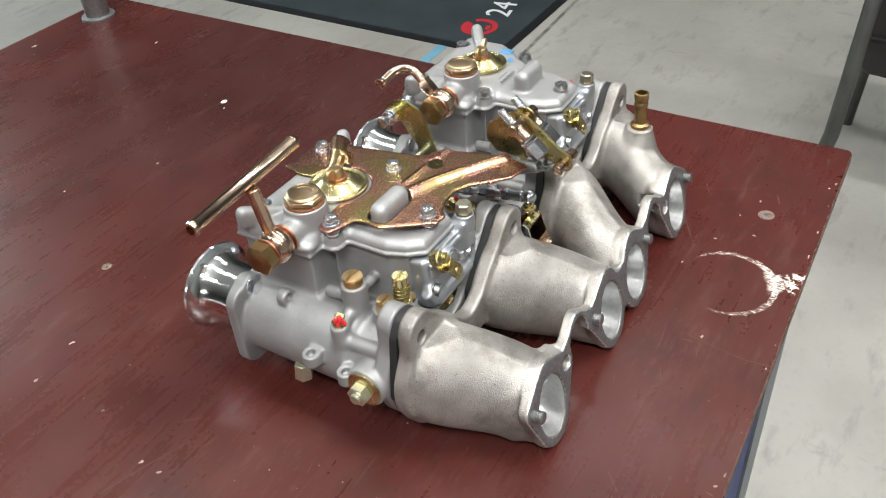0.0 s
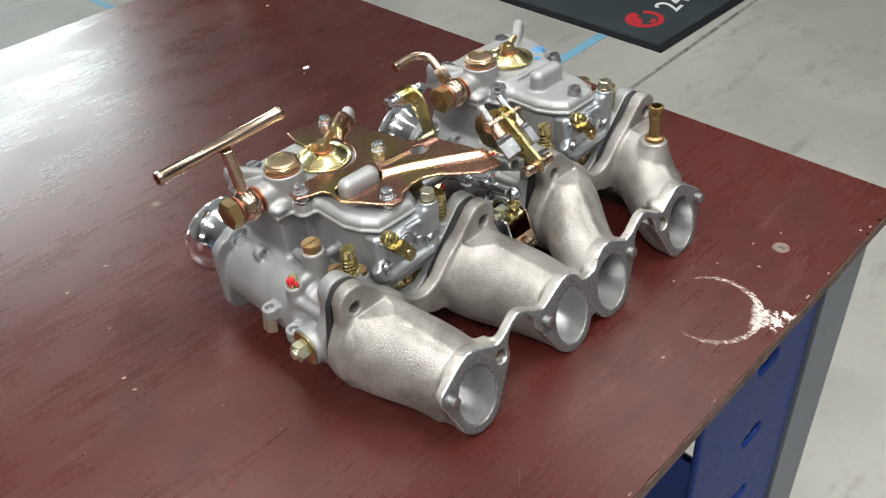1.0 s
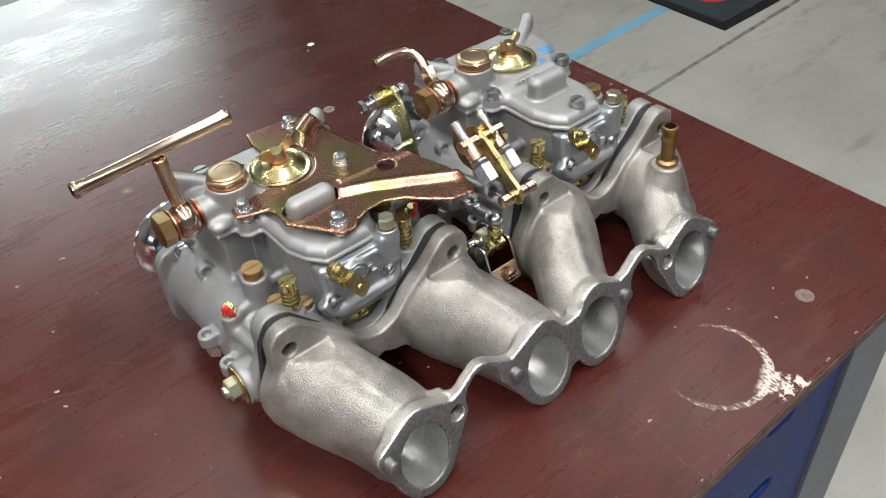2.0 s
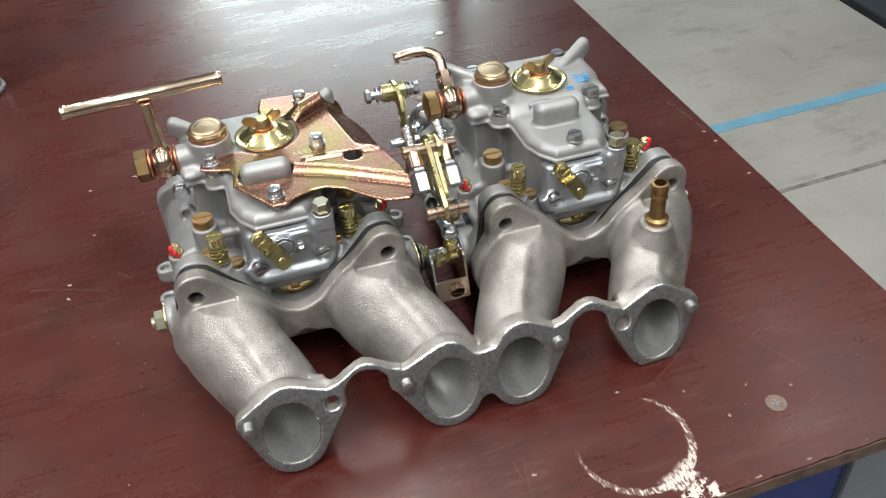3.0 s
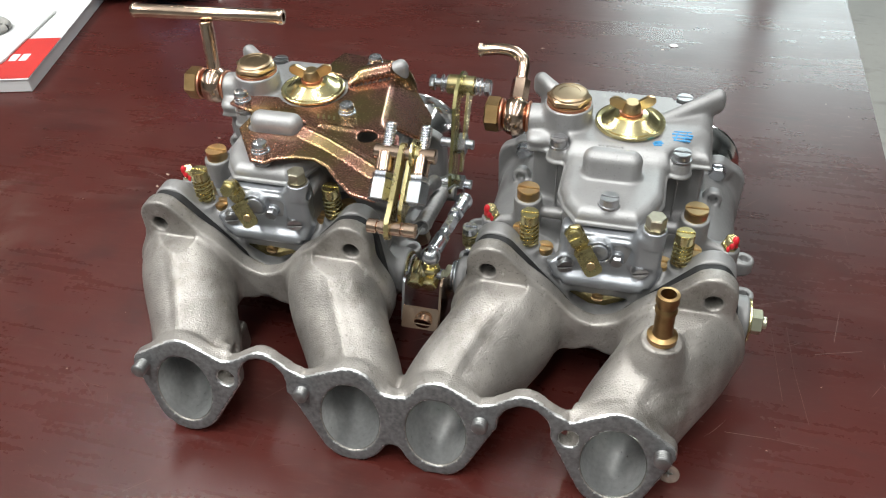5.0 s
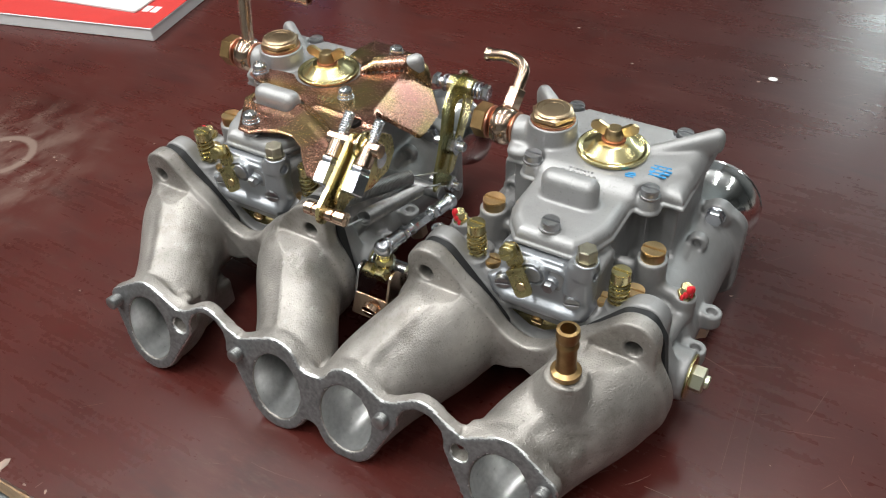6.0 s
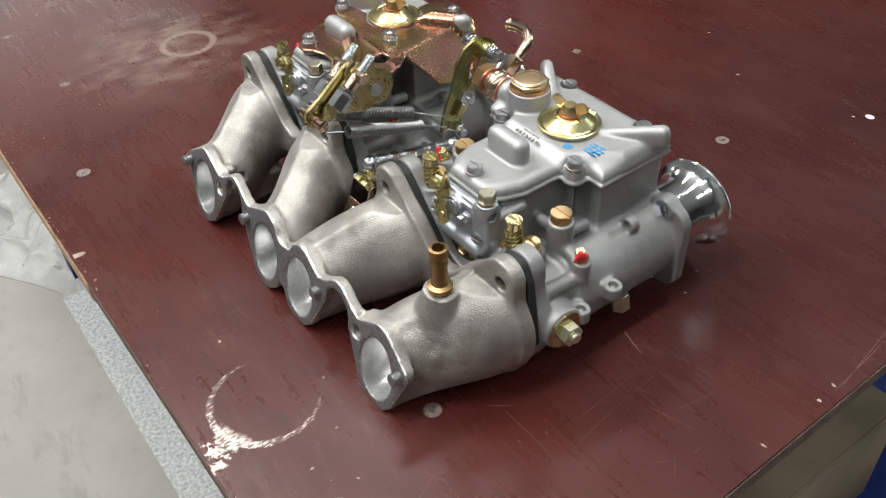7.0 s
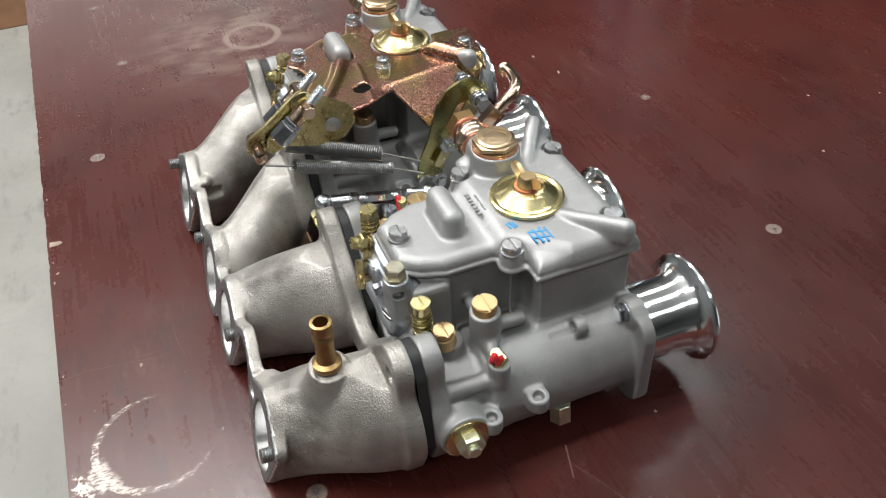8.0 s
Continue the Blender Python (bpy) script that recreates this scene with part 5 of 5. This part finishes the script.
part("pivot_washer", lathe(bmesh.new(), [(0.0040, 0), (0.0072, 0), (0.0074, 0.0006), (0.0074, 0.0016), (0.0050, 0.0022), (0.0050, 0.0040)], axis_pose((-0.0019, 0.0795, 0.1440), (0.01, 0.0795, 0.1440)), 26), GOLD, linkage)
yz_plate("backing_lever", [(0.0540, 0.1190), (0.0580, 0.1170), (0.0660, 0.1200), (0.0840, 0.1150), (0.1000, 0.1165), (0.1070, 0.1250), (0.1060, 0.1350), (0.0960, 0.1420), (0.0870, 0.1480), (0.0800, 0.1460), (0.0560, 0.1270)], -0.0038, -0.0020, OLIVEGOLD, 0.005, "gold plated backing lever")
part("lever_bush", lathe(bmesh.new(), [(0.0026, 0), (0.0046, 0), (0.0046, 0.0012), (0.0026, 0.0014)], axis_pose((-0.0020, 0.0935, 0.1272), (0.02, 0.0935, 0.1272)), 20), STEEL, linkage)
bm = rod(bmesh.new(), (-0.0208, 0.0795, 0.1440), (0.0100, 0.0795, 0.1440), 0.0037)
part("upper_pin", bm, ROSE, linkage)
bm = lathe(bmesh.new(), [(0.0026, 0), (0.0036, 0.0006), (0.0036, 0.005), (0.0028, 0.0053), (0.0028, 0.0062), (0.0036, 0.0065), (0.0036, 0.017), (0.0028, 0.0173), (0.0028, 0.0182), (0.0036, 0.0185), (0.0036, 0.0240), (0.0026, 0.0246)], axis_pose((-0.0175, 0.0500, 0.1212), (0.0105, 0.0500, 0.1212)), 20)
part("lower_pin", bm, ROSE, linkage)
dirn = Vector((0.0, 0.75, 0.66)).normalized()
for x in (-0.0148, 0.0030):
    p = Vector((x, 0.0615, 0.1282))
    adj = part("cable_adjuster", threaded(bmesh.new(), p + dirn * 0.026, p + dirn * 0.0385, 0.0030), STEEL, linkage, "threaded cable adjuster")
    part("lock_nut", hexagon(bmesh.new(), p - dirn * 0.0005, p + dirn * 0.0105, 0.0102), STEEL, adj)
    part("thin_nut", hexagon(bmesh.new(), p + dirn * 0.0107, p + dirn * 0.0138, 0.0092), STEEL, adj)
    part("collar", rod(bmesh.new(), p + dirn * 0.014, p + dirn * 0.0235, 0.0044), ROSE, adj)
for a, b, c, d in (((-0.0120, 0.0510, 0.1200), (-0.0095, 0.0660, 0.1160), (-0.0030, 0.1200, 0.0985), (0.0000, 0.1440, 0.0870)), ((0.0060, 0.0510, 0.1165), (0.0040, 0.0670, 0.1095), (-0.0010, 0.1250, 0.0870), (0.0020, 0.1440, 0.0795))):
    sp = part("return_spring", coil(bmesh.new(), b, c, 0.0038, 0.00052, 52, 5, 12), DARKSTEEL, linkage, "long grey steel return spring")
    part("hook", sweep(bmesh.new(), [a, b], 0.0006, 6), DARKSTEEL, sp)
    part("hook", sweep(bmesh.new(), [c, d], 0.0006, 6), DARKSTEEL, sp)
# rear lever with its pins
yz_plate("rear_lever", [(0.1400, 0.0740), (0.1430, 0.0870), (0.1490, 0.1000), (0.1530, 0.1120), (0.1560, 0.1230), (0.1620, 0.1310), (0.1710, 0.1350), (0.1810, 0.1340), (0.1880, 0.1290), (0.1890, 0.1210), (0.1830, 0.1170), (0.1770, 0.1190), (0.1710, 0.1220), (0.1670, 0.1180), (0.1650, 0.1080), (0.1630, 0.0980), (0.1600, 0.0880), (0.1580, 0.0760), (0.1480, 0.0700)], -0.0015, 0.0004, GREENZ, 0.005, "yellow-green plated hooked rear lever")
yz_plate("link_strip", [(0.1500, 0.0840), (0.1550, 0.0820), (0.1830, 0.1200), (0.1825, 0.1280), (0.1760, 0.1290)], 0.0030, 0.0046, GOLD, 0.003)
bm = rod(bmesh.new(), (-0.0195, 0.1790, 0.1257), (0.0160, 0.1790, 0.1257), 0.0026)
hexagon(bm, (-0.0200, 0.1790, 0.1257), (-0.0165, 0.1790, 0.1257), 0.0080)
hexagon(bm, (0.0125, 0.1790, 0.1257), (0.0165, 0.1790, 0.1257), 0.0080)
for x in (-0.0130, -0.0100, 0.0075, 0.0100):
    rod(bm, (x, 0.1790, 0.1257), (x + 0.0012, 0.1790, 0.1257), 0.0052)
part("cable_pin", bm, STEEL, linkage, "bright pin with nuts and washers")
part("bush", rod(bmesh.new(), (-0.0090, 0.1790, 0.1257), (0.0070, 0.1790, 0.1257), 0.0058), GOLD, linkage)
for yy, zz, w in ((0.1605, 0.0975, 0.0110), (0.1530, 0.0740, 0.0090)):
    bm = hexagon(bmesh.new(), (0.0004, yy, zz), (0.0060, yy, zz), w)
    rod(bm, (-0.010, yy, zz), (0.0100, yy, zz), 0.0030)
    part("lever_bolt", bm, STEEL, linkage)
part("pivot_shaft", rod(bmesh.new(), (-0.0420, 0.1450, 0.0720), (0.0020, 0.1450, 0.0720), 0.0045), DARKSTEEL, linkage)
# ball-joint rod
fa, fb = Vector((0.0042, 0.0800, 0.0795)), Vector((0.0072, 0.1440, 0.0680))
w = (fb - fa).normalized()
bm = rod(bmesh.new(), fa + w * 0.004, fb - w * 0.004, 0.0029)
hexagon(bm, fa + w * 0.016, fa + w * 0.021, 0.0078)
hexagon(bm, fa + w * 0.026, fb - w * 0.024, 0.0066)
hexagon(bm, fb - w * 0.020, fb - w * 0.015, 0.0078)
rod(bm, fa + w * 0.004, fa + w * 0.0155, 0.0042)
rod(bm, fb - w * 0.0145, fb - w * 0.004, 0.0042)
link = part("ball_rod", bm, STEEL, linkage, "zinc plated ball-joint rod")
for p in (fa, fb):
    bm = bmesh.new()
    bmesh.ops.create_uvsphere(bm, u_segments=20, v_segments=14, radius=0.0054, matrix=Matrix.Translation(p))
    part("ball_joint", bm, STEEL, link)
bm = rod(bmesh.new(), (0.0042, 0.0800, 0.0775), (0.0042, 0.0800, 0.0660), 0.0030)
hexagon(bm, (0.0042, 0.0800, 0.0725), (0.0042, 0.0800, 0.0690), 0.0088)
part("ball_stud", bm, GOLD, linkage)
# spindle coupling: two cheeks, a bridge and its screw
for x in (-0.0105, 0.0100):
    yz_plate("cheek", [(0.0650, 0.0405), (0.0700, 0.0385), (0.0880, 0.0420), (0.1040, 0.0415), (0.1050, 0.0500), (0.0880, 0.0570), (0.0800, 0.0660), (0.0740, 0.0650)], x, x + 0.0014, STEEL if x < 0 else ROSE, 0.004, "plated coupling cheek")
bm = block(bmesh.new(), (0.0005, 0.0662, 0.0455), (0.0205, 0.0016, 0.0125), 0.0004, Matrix.Translation((0, 0.0662, 0.0455)) @ pose(0, 0, 0, -30, 0, 0) @ Matrix.Translation((0, -0.0662, -0.0455)))
part("bridge", bm, ROSE, linkage, "copper-toned bridge plate")
part("bridge_screw", slotted(bmesh.new(), None, 0.0046, 0.0034, axis_pose((0.0025, 0.0654, 0.0462), (0.0025, 0.0554, 0.0442))), ROSE, linkage)
for x in (-0.0040, 0.0040):
    part("coupling_nut", hexagon(bmesh.new(), (x, 0.0790, 0.0640), (x + 0.0001, 0.0735, 0.0622), 0.0080), GOLD, linkage)
for x, w in ((-0.0125, 0.0092), (-0.0108, 0.0078), (-0.0076, 0.0066), (0.0118, 0.0092), (0.0135, 0.0100)):
    part("shaft_washer", lathe(bmesh.new(), [(w * 0.5, 0), (w - 0.0004, 0), (w, 0.0004), (w, 0.0009), (w - 0.0004, 0.0013), (w * 0.5, 0.0013)], axis_pose((x, 0.0960, 0.0520), (x + 0.01, 0.0960, 0.0520)), 28), GOLD if w < 0.009 else STEEL, linkage)
part("spindle", rod(bmesh.new(), (-0.0250, 0.1010, BZ), (0.0250, 0.1010, BZ), 0.0040), STEEL, linkage)
part("idle_arm", block(bmesh.new(), (0.0195, 0.1150, 0.0600), (0.0080, 0.0110, 0.0025), 0.0006), STEEL, linkage)
idle = part("idle_screw", slotted(rod(bmesh.new(), (0.0175, 0.1155, 0.052), (0.0175, 0.1155, 0.070), 0.0025), None, 0.0042, 0.0040, Matrix.Translation((0.0175, 0.1155, 0.0695))), STEEL, linkage, "slotted idle stop screw")
part("spring", coil(bmesh.new(), (0.0175, 0.1155, 0.0615), (0.0175, 0.1155, 0.0695), 0.0040, 0.0006, 4), GOLD, idle)

# ---- things lying on the bench ----
tagged(part("paper_disc", lathe(bmesh.new(), [(0.0038, 0.0002), (0.0038, 0.0006)], Matrix.Translation((0.136, 0.493, 0)) @ Matrix.Diagonal((1, 0.8, 1, 1)), 20), WHITE), "tiny white paper disc lying on the bench", "paper disc")
LABELGREY = material("grey_printed_label", (0.30, 0.31, 0.33), 0.45, 0.1, 0.1, 40)
NAVY = material("navy_printed_tin", (0.012, 0.018, 0.10), 0.35, 0.0, 0.2, 20)
GLOVE = material("blue_nitrile", (0.02, 0.24, 0.52), 0.5, 0.0, 0.15, 40, 0.0006, 120)
for cx, cy, mt, lb, bars in ((-0.343, 0.562, LABELGREY, "grey aerosol can with a finely printed label", 1), (-0.423, 0.566, NAVY, "navy blue aerosol can with white print", 0)):
    can = empty("aerosol_can", Matrix.Translation((cx, cy, 0)), lb, "aerosol can", "aerosol cans")
    part("can_body", lathe(bmesh.new(), [(0.030, 0.0), (0.0345, 0.001), (0.0355, 0.003), (0.0335, 0.0055), (0.0340, 0.008), (0.0340, 0.185), (0.0320, 0.190), (0.022, 0.205), (0.016, 0.208)], Matrix(), 48), mt, can)
    part("rim", lathe(bmesh.new(), [(0.0350, 0.0), (0.0358, 0.002), (0.0350, 0.004)], Matrix(), 48), STEEL, can)
    part("cap", lathe(bmesh.new(), [(0.024, 0.2), (0.025, 0.202), (0.024, 0.235), (0.021, 0.238)], Matrix(), 32), BLACK, can)
    for k in range(26 if bars else 9):
        bm = bmesh.new()
        z0 = 0.012 + (0.0030 if bars else 0.012) * k
        a0, a1 = (-2.0, -0.6) if bars else (-1.9, -0.7 - 0.2 * (k % 3))
        n = 14
        ring = [(a0 + (a1 - a0) * i / n) for i in range(n + 1)]
        h = 0.0011 if bars else 0.004
        vs = [[bm.verts.new((0.03415 * math.cos(a), 0.03415 * math.sin(a), z)) for a in ring] for z in (z0, z0 + h)]
        for i in range(n):
            bm.faces.new((vs[0][i], vs[0][i + 1], vs[1][i + 1], vs[1][i]))
        part("print_line", bm, WHITE, can)


def crumpled(name, c, size, mat, label, category, seed, flat=1.0):
    """A crumpled lump of cloth or film."""
    bm = bmesh.new()
    bmesh.ops.create_icosphere(bm, subdivisions=5, radius=1.0)
    off = Vector((seed * 3.1, seed * 1.7, seed))
    for v in bm.verts:
        p = v.co.copy()
        k = 1 + 0.35 * noise.noise(p * 1.3 + off) + 0.16 * abs(noise.noise(p * 3.2 + off)) + 0.07 * noise.noise(p * 7 + off)
        q = Vector((p.x * k * size[0], p.y * k * size[1], max(-0.95, p.z) * k * size[2]))
        v.co = Vector(c) + q
    lo = min(v.co.z for v in bm.verts)
    for v in bm.verts:
        v.co.z += 0.0003 - lo
    return tagged(part(name, bm, mat), label, category)


crumpled("nitrile_glove", (-0.398, 0.515, 0.01), (0.042, 0.026, 0.016), GLOVE, "crumpled bright blue nitrile glove on the bench", "glove", 2.0)
crumpled("work_glove", (-0.470, 0.520, 0.01), (0.045, 0.034, 0.020), BLACK, "crumpled black work glove on the bench", "glove", 5.0)
# brochure with a red band, a sheet of paper and a cloth on it
PAPER = material("white_paper", (0.66, 0.66, 0.66), 0.65, 0.0, 0.05, 20)
REDPAPER = material("red_printed_paper", (0.50, 0.035, 0.03), 0.5, 0.0, 0.08, 30)
book = empty("catalogue", Matrix.Translation((-0.4215, 0.312, 0)) @ pose(0, 0, 0, 0, 0, 13.0), "thick white catalogue with a red cover band lying on the bench", "catalogue")
part("page_block", block(bmesh.new(), (-0.105, 0.148, 0.0065), (0.208, 0.295, 0.0125), 0.0005), PAPER, book)
part("cover", block(bmesh.new(), (-0.105, 0.148, 0.0133), (0.210, 0.297, 0.0008), 0.0002), PAPER, book)
part("cover_band", block(bmesh.new(), (-0.105, 0.040, 0.0140), (0.2095, 0.078, 0.0005), 0), REDPAPER, book, "red printed band")
for k in range(3):
    part("print_mark", block(bmesh.new(), (-0.040 + 0.010 * k, 0.040, 0.0144), (0.0075, 0.013, 0.0003), 0.0), WHITE, book)
bm = block(bmesh.new(), (-0.563, 0.372, 0.0155), (0.185, 0.11, 0.0022), 0.0004, Matrix.Translation((-0.563, 0.372, 0)) @ pose(0, 0, 0, 0, 0, 8) @ Matrix.Translation((0.563, -0.372, 0)))
tagged(part("paper_pad", bm, PAPER), "thin pad of white paper lying on the catalogue", "paper")
CLOTH = material("grey_blue_cloth", (0.10, 0.11, 0.15), 0.85, 0.0, 0.3, 60, 0.0008, 500)
c1 = crumpled("cloth", (-0.590, 0.405, 0.03), (0.040, 0.028, 0.016), CLOTH, "crumpled dark blue cloth lying on the paper", "cloth", 8.0)
c1.location.z = 0.0165
bm = bmesh.new()
sweep(bm, [(-0.530 + 0.030 * math.cos(a / 20 * 6.283), 0.388 + 0.016 * math.sin(a / 20 * 6.283), 0.0205) for a in range(21)], 0.004, 10, False)
tagged(part("grey_strap", bm, material("dull_grey_webbing", (0.30, 0.29, 0.27), 0.8)), "loop of dull grey strap lying on the paper", "strap")
bm = bmesh.new()
sweep(bm, [(-0.592 + 0.010 * math.cos(a / 16 * 6.283), 0.170 + 0.010 * math.sin(a / 16 * 6.283), 0.0042) for a in range(14)], 0.004, 10)
tagged(part("spring_clip", bm, STEEL), "small open steel clip lying on the bench", "clip")
crumpled("dark_rag", (-0.655, 0.178, 0.01), (0.035, 0.025, 0.014), BLACK, "small crumpled dark rag on the bench", "rag", 11.0)
post = empty("steel_post", Matrix.Translation((0.236, 0.806, 0)), "dull steel tube post standing on the bench corner", "post")
part("tube", lathe(bmesh.new(), [(0.0150, 0.002), (0.0150, 0.34), (0.013, 0.34)], Matrix(), 28), DARKSTEEL, post)
part("foot", lathe(bmesh.new(), [(0.021, 0), (0.021, 0.003), (0.016, 0.004)], Matrix(), 28), DARKSTEEL, post)

# ---- on the floor ----
def floor_patch(name, a, b, width, h, mat, label, category):
    """A strip of tape or filler laid on the floor from a to b, with slightly uneven edges."""
    a, b = Vector((*a, 0)), Vector((*b, 0))
    u = (b - a).normalized()
    v = Vector((-u.y, u.x, 0))
    n = 60
    rnd_ = random.Random(len(name) + int(a.x * 100))
    side_a = [a + (b - a) * (i / n) + v * width * (0.5 + rnd_.uniform(-0.05, 0.05)) for i in range(n + 1)]
    side_b = [a + (b - a) * (i / n) - v * width * (0.5 + rnd_.uniform(-0.05, 0.05)) for i in range(n + 1)]
    bm = slab(bmesh.new(), [(p.x, p.y) for p in side_b + side_a[::-1]], FLOOR, FLOOR + h)
    return tagged(part(name, bm, mat, None, "", False), label, category, "", "structure")


floor_patch("floor_marking", (1.003, 0.78), (0.818, 4.6), 0.032, 0.001, TAPE, "worn pale blue tape line on the concrete", "floor marking")
floor_patch("floor_marking", (0.76, 1.329), (1.90, 1.351), 0.036, 0.0013, TAPE, "worn pale blue tape line on the concrete", "floor marking")
floor_patch("floor_joint", (1.02, 1.036), (6.9, 1.270), 0.013, 0.0008, material("joint_filler", (0.17, 0.16, 0.145), 0.8, 0.0, 0.5, 30), "dark filled joint in the concrete", "floor joint")
rug = empty("floor_mat", Matrix.Translation((1.875, 1.150, FLOOR)), "charcoal floor mat with a red emblem and white figures", "floor mat")
part("mat_surface", block(bmesh.new(), (1.1, 1.5, 0.004), (2.2, 3.0, 0.008), 0.002), MATFABRIC, rug)
part("border", block(bmesh.new(), (1.1, 1.5, 0.002), (2.26, 3.06, 0.004), 0.001), BLACK, rug)
bm = bmesh.new()
for r0, r1, a0, a1 in ((0.030, 0.066, 1.2, 3.6), (0.046, 0.066, 3.6, 7.0), (0.012, 0.030, 1.7, 3.3), (0.024, 0.040, 4.4, 5.4)):
    arc = [a0 + (a1 - a0) * i / 20 for i in range(21)]
    slab(bm, [(0.134 + r1 * math.cos(a), 0.150 + r1 * math.sin(a)) for a in arc] + [(0.134 + r0 * math.cos(a), 0.150 + r0 * math.sin(a)) for a in arc[::-1]], 0.0080, 0.0088)
part("emblem", bm, REDPRINT, rug, "round red emblem")
txt = bpy.data.curves.new("figures", "FONT")
txt.body, txt.size, txt.extrude = "24", 0.13, 0.0008
fig = new("figures", txt)
fig.parent = rug
fig.matrix_basis = Matrix.Translation((0.240, 0.095, 0.0092)) @ pose(0, 0, 0, 0, 0, 10)
txt.materials.append(WHITE)
# moulded chair beside the bench
CHAIRPLASTIC = material("dark_brown_plastic", (0.020, 0.018, 0.016), 0.42, 0.0, 0.2, 20, 0.0002, 400)
CHAIRLEG = material("dark_grey_painted_tube", (0.05, 0.05, 0.045), 0.45, 0.1, 0.25, 20)
chair = empty("workshop_chair", Matrix.Translation((1.448, -0.160, FLOOR)), "dark moulded plastic workshop chair with dark metal legs", "chair")


def shell_field(P):
    x, y, z = P
    bend = 0.55 * y * y - 0.10 * (z - 0.45)
    q0, q1 = np.abs(y) - 0.155, np.abs(z - 0.615) - 0.215
    flat = np.minimum(np.maximum(q0, q1), 0) + np.sqrt(np.maximum(q0, 0) ** 2 + np.maximum(q1, 0) ** 2) - 0.045
    for k in range(-2, 3):
        s0, s1 = np.abs(y - 0.055 * k) - 0.004, np.abs(z - 0.72) - 0.055
        flat = cut(flat, np.sqrt(np.maximum(s0, 0) ** 2 + np.maximum(s1, 0) ** 2) - 0.006, 0.001)
    return f_plate(flat, x - bend, -0.004, 0.004, 0.002)


casting("backrest", shell_field, (-0.08, -0.22, 0.34), (0.06, 0.22, 0.90), 0.006, [CHAIRPLASTIC], chair, None, "slotted dark plastic backrest")
part("seat", block(bmesh.new(), (0.215, 0.0, 0.445), (0.43, 0.42, 0.022), 0.010), CHAIRPLASTIC, chair)
for sy in (-1, 1):
    part("leg", sweep(bmesh.new(), [(-0.005, sy * 0.185, 0.60), (-0.075, sy * 0.188, 0.42), (-0.090, sy * 0.195, 0.26), (-0.10, sy * 0.235, 0.0)], 0.016, 12), CHAIRLEG, chair)
    part("leg", sweep(bmesh.new(), [(0.38, sy * 0.185, 0.44), (0.43, sy * 0.215, 0.0)], 0.013, 12), CHAIRLEG, chair)
CARD = material("brown_cardboard", (0.26, 0.13, 0.07), 0.8, 0.0, 0.15, 20)
box = empty("cardboard_box", Matrix.Translation((-2.75, -0.40, FLOOR)), "brown cardboard box on the concrete floor", "box")
part("carton", block(bmesh.new(), (-0.15, 0.0, 0.12), (0.4, 0.3, 0.24), 0.003), CARD, box)
part("flap", block(bmesh.new(), (-0.15, 0.0, 0.2425), (0.4, 0.14, 0.003), 0.0005), CARD, box)
# timber beam stored on the shelf of the pedestal
bm = block(bmesh.new(), (0.1920, 0.4150, -0.3745), (0.100, 0.230, 0.151), 0.003)
tagged(part("timber_beam", bm, BATTEN), "weathered pale timber beam lying on the blue shelf under the bench", "timber beam")

# packing film and a board lying under the bench front
FILM = material("milky_packing_film", (0.74, 0.73, 0.71), 0.25, 0.0, 0.15, 12, 0.004, 30, 0.12)
bm = bmesh.new()
nx, ny = 56, 30
rows = []
for i in range(nx + 1):
    x = -1.75 + 0.64 * i / nx
    lo = -0.075 - 0.13 * max(0.0, min(1.0, (-1.20 - x) / 0.22)) + 0.03 * noise.noise(Vector((x * 5, 1, 0)))
    row = []
    for j in range(ny + 1):
        y = lo + (0.30 - lo) * j / ny
        edge = min(j / 3, 1.0)
        z = FLOOR + 0.003 + edge * (0.012 + 0.075 * abs(noise.noise(Vector((x * 7, y * 11, 3)))) + 0.040 * abs(noise.noise(Vector((x * 19 + y * 6, y * 15, 7)))) + 0.014 * abs(noise.noise(Vector((x * 45, y * 45, 5)))))
        row.append(bm.verts.new((x + 0.012 * noise.noise(Vector((x * 6, y * 6, 9))), y, z)))
    rows.append(row)
for i in range(nx):
    for j in range(ny):
        bm.faces.new((rows[i][j], rows[i + 1][j], rows[i + 1][j + 1], rows[i][j + 1]))
bmesh.ops.solidify(bm, geom=bm.faces[:], thickness=0.0015)
tagged(part("packing_film", bm, FILM), "crumpled milky plastic packing film on the floor under the bench", "packing film")
GREYBOARD = material("speckled_grey_board", (0.40, 0.40, 0.395), 0.6, 0.0, 0.35, 160, 0.0004, 500)
plank = empty("floor_plank", Matrix.Translation((-0.70, 0.010, FLOOR)) @ pose(0, 0, 0, 0, 0, 0.9), "speckled grey faced plank lying on the floor under the bench", "plank")
part("facing", block(bmesh.new(), (0, -0.005, 0.0485), (0.86, 0.160, 0.005), 0.0012), GREYBOARD, plank)
# Core takes a dark brown that paints in the shaded line below the facing.
part("core", block(bmesh.new(), (0, 0.0, 0.0230), (0.852, 0.142, 0.046), 0.0015), DARKEDGE, plank, "brown core with its front shade put into the colour")
bm = block(bmesh.new(), (-2.25, 0.03, FLOOR + 0.06), (0.95, 0.15, 0.12), 0.004)
tagged(part("timber_board", bm, PLYEDGE), "pale timber board lying on the floor under the bench", "board")
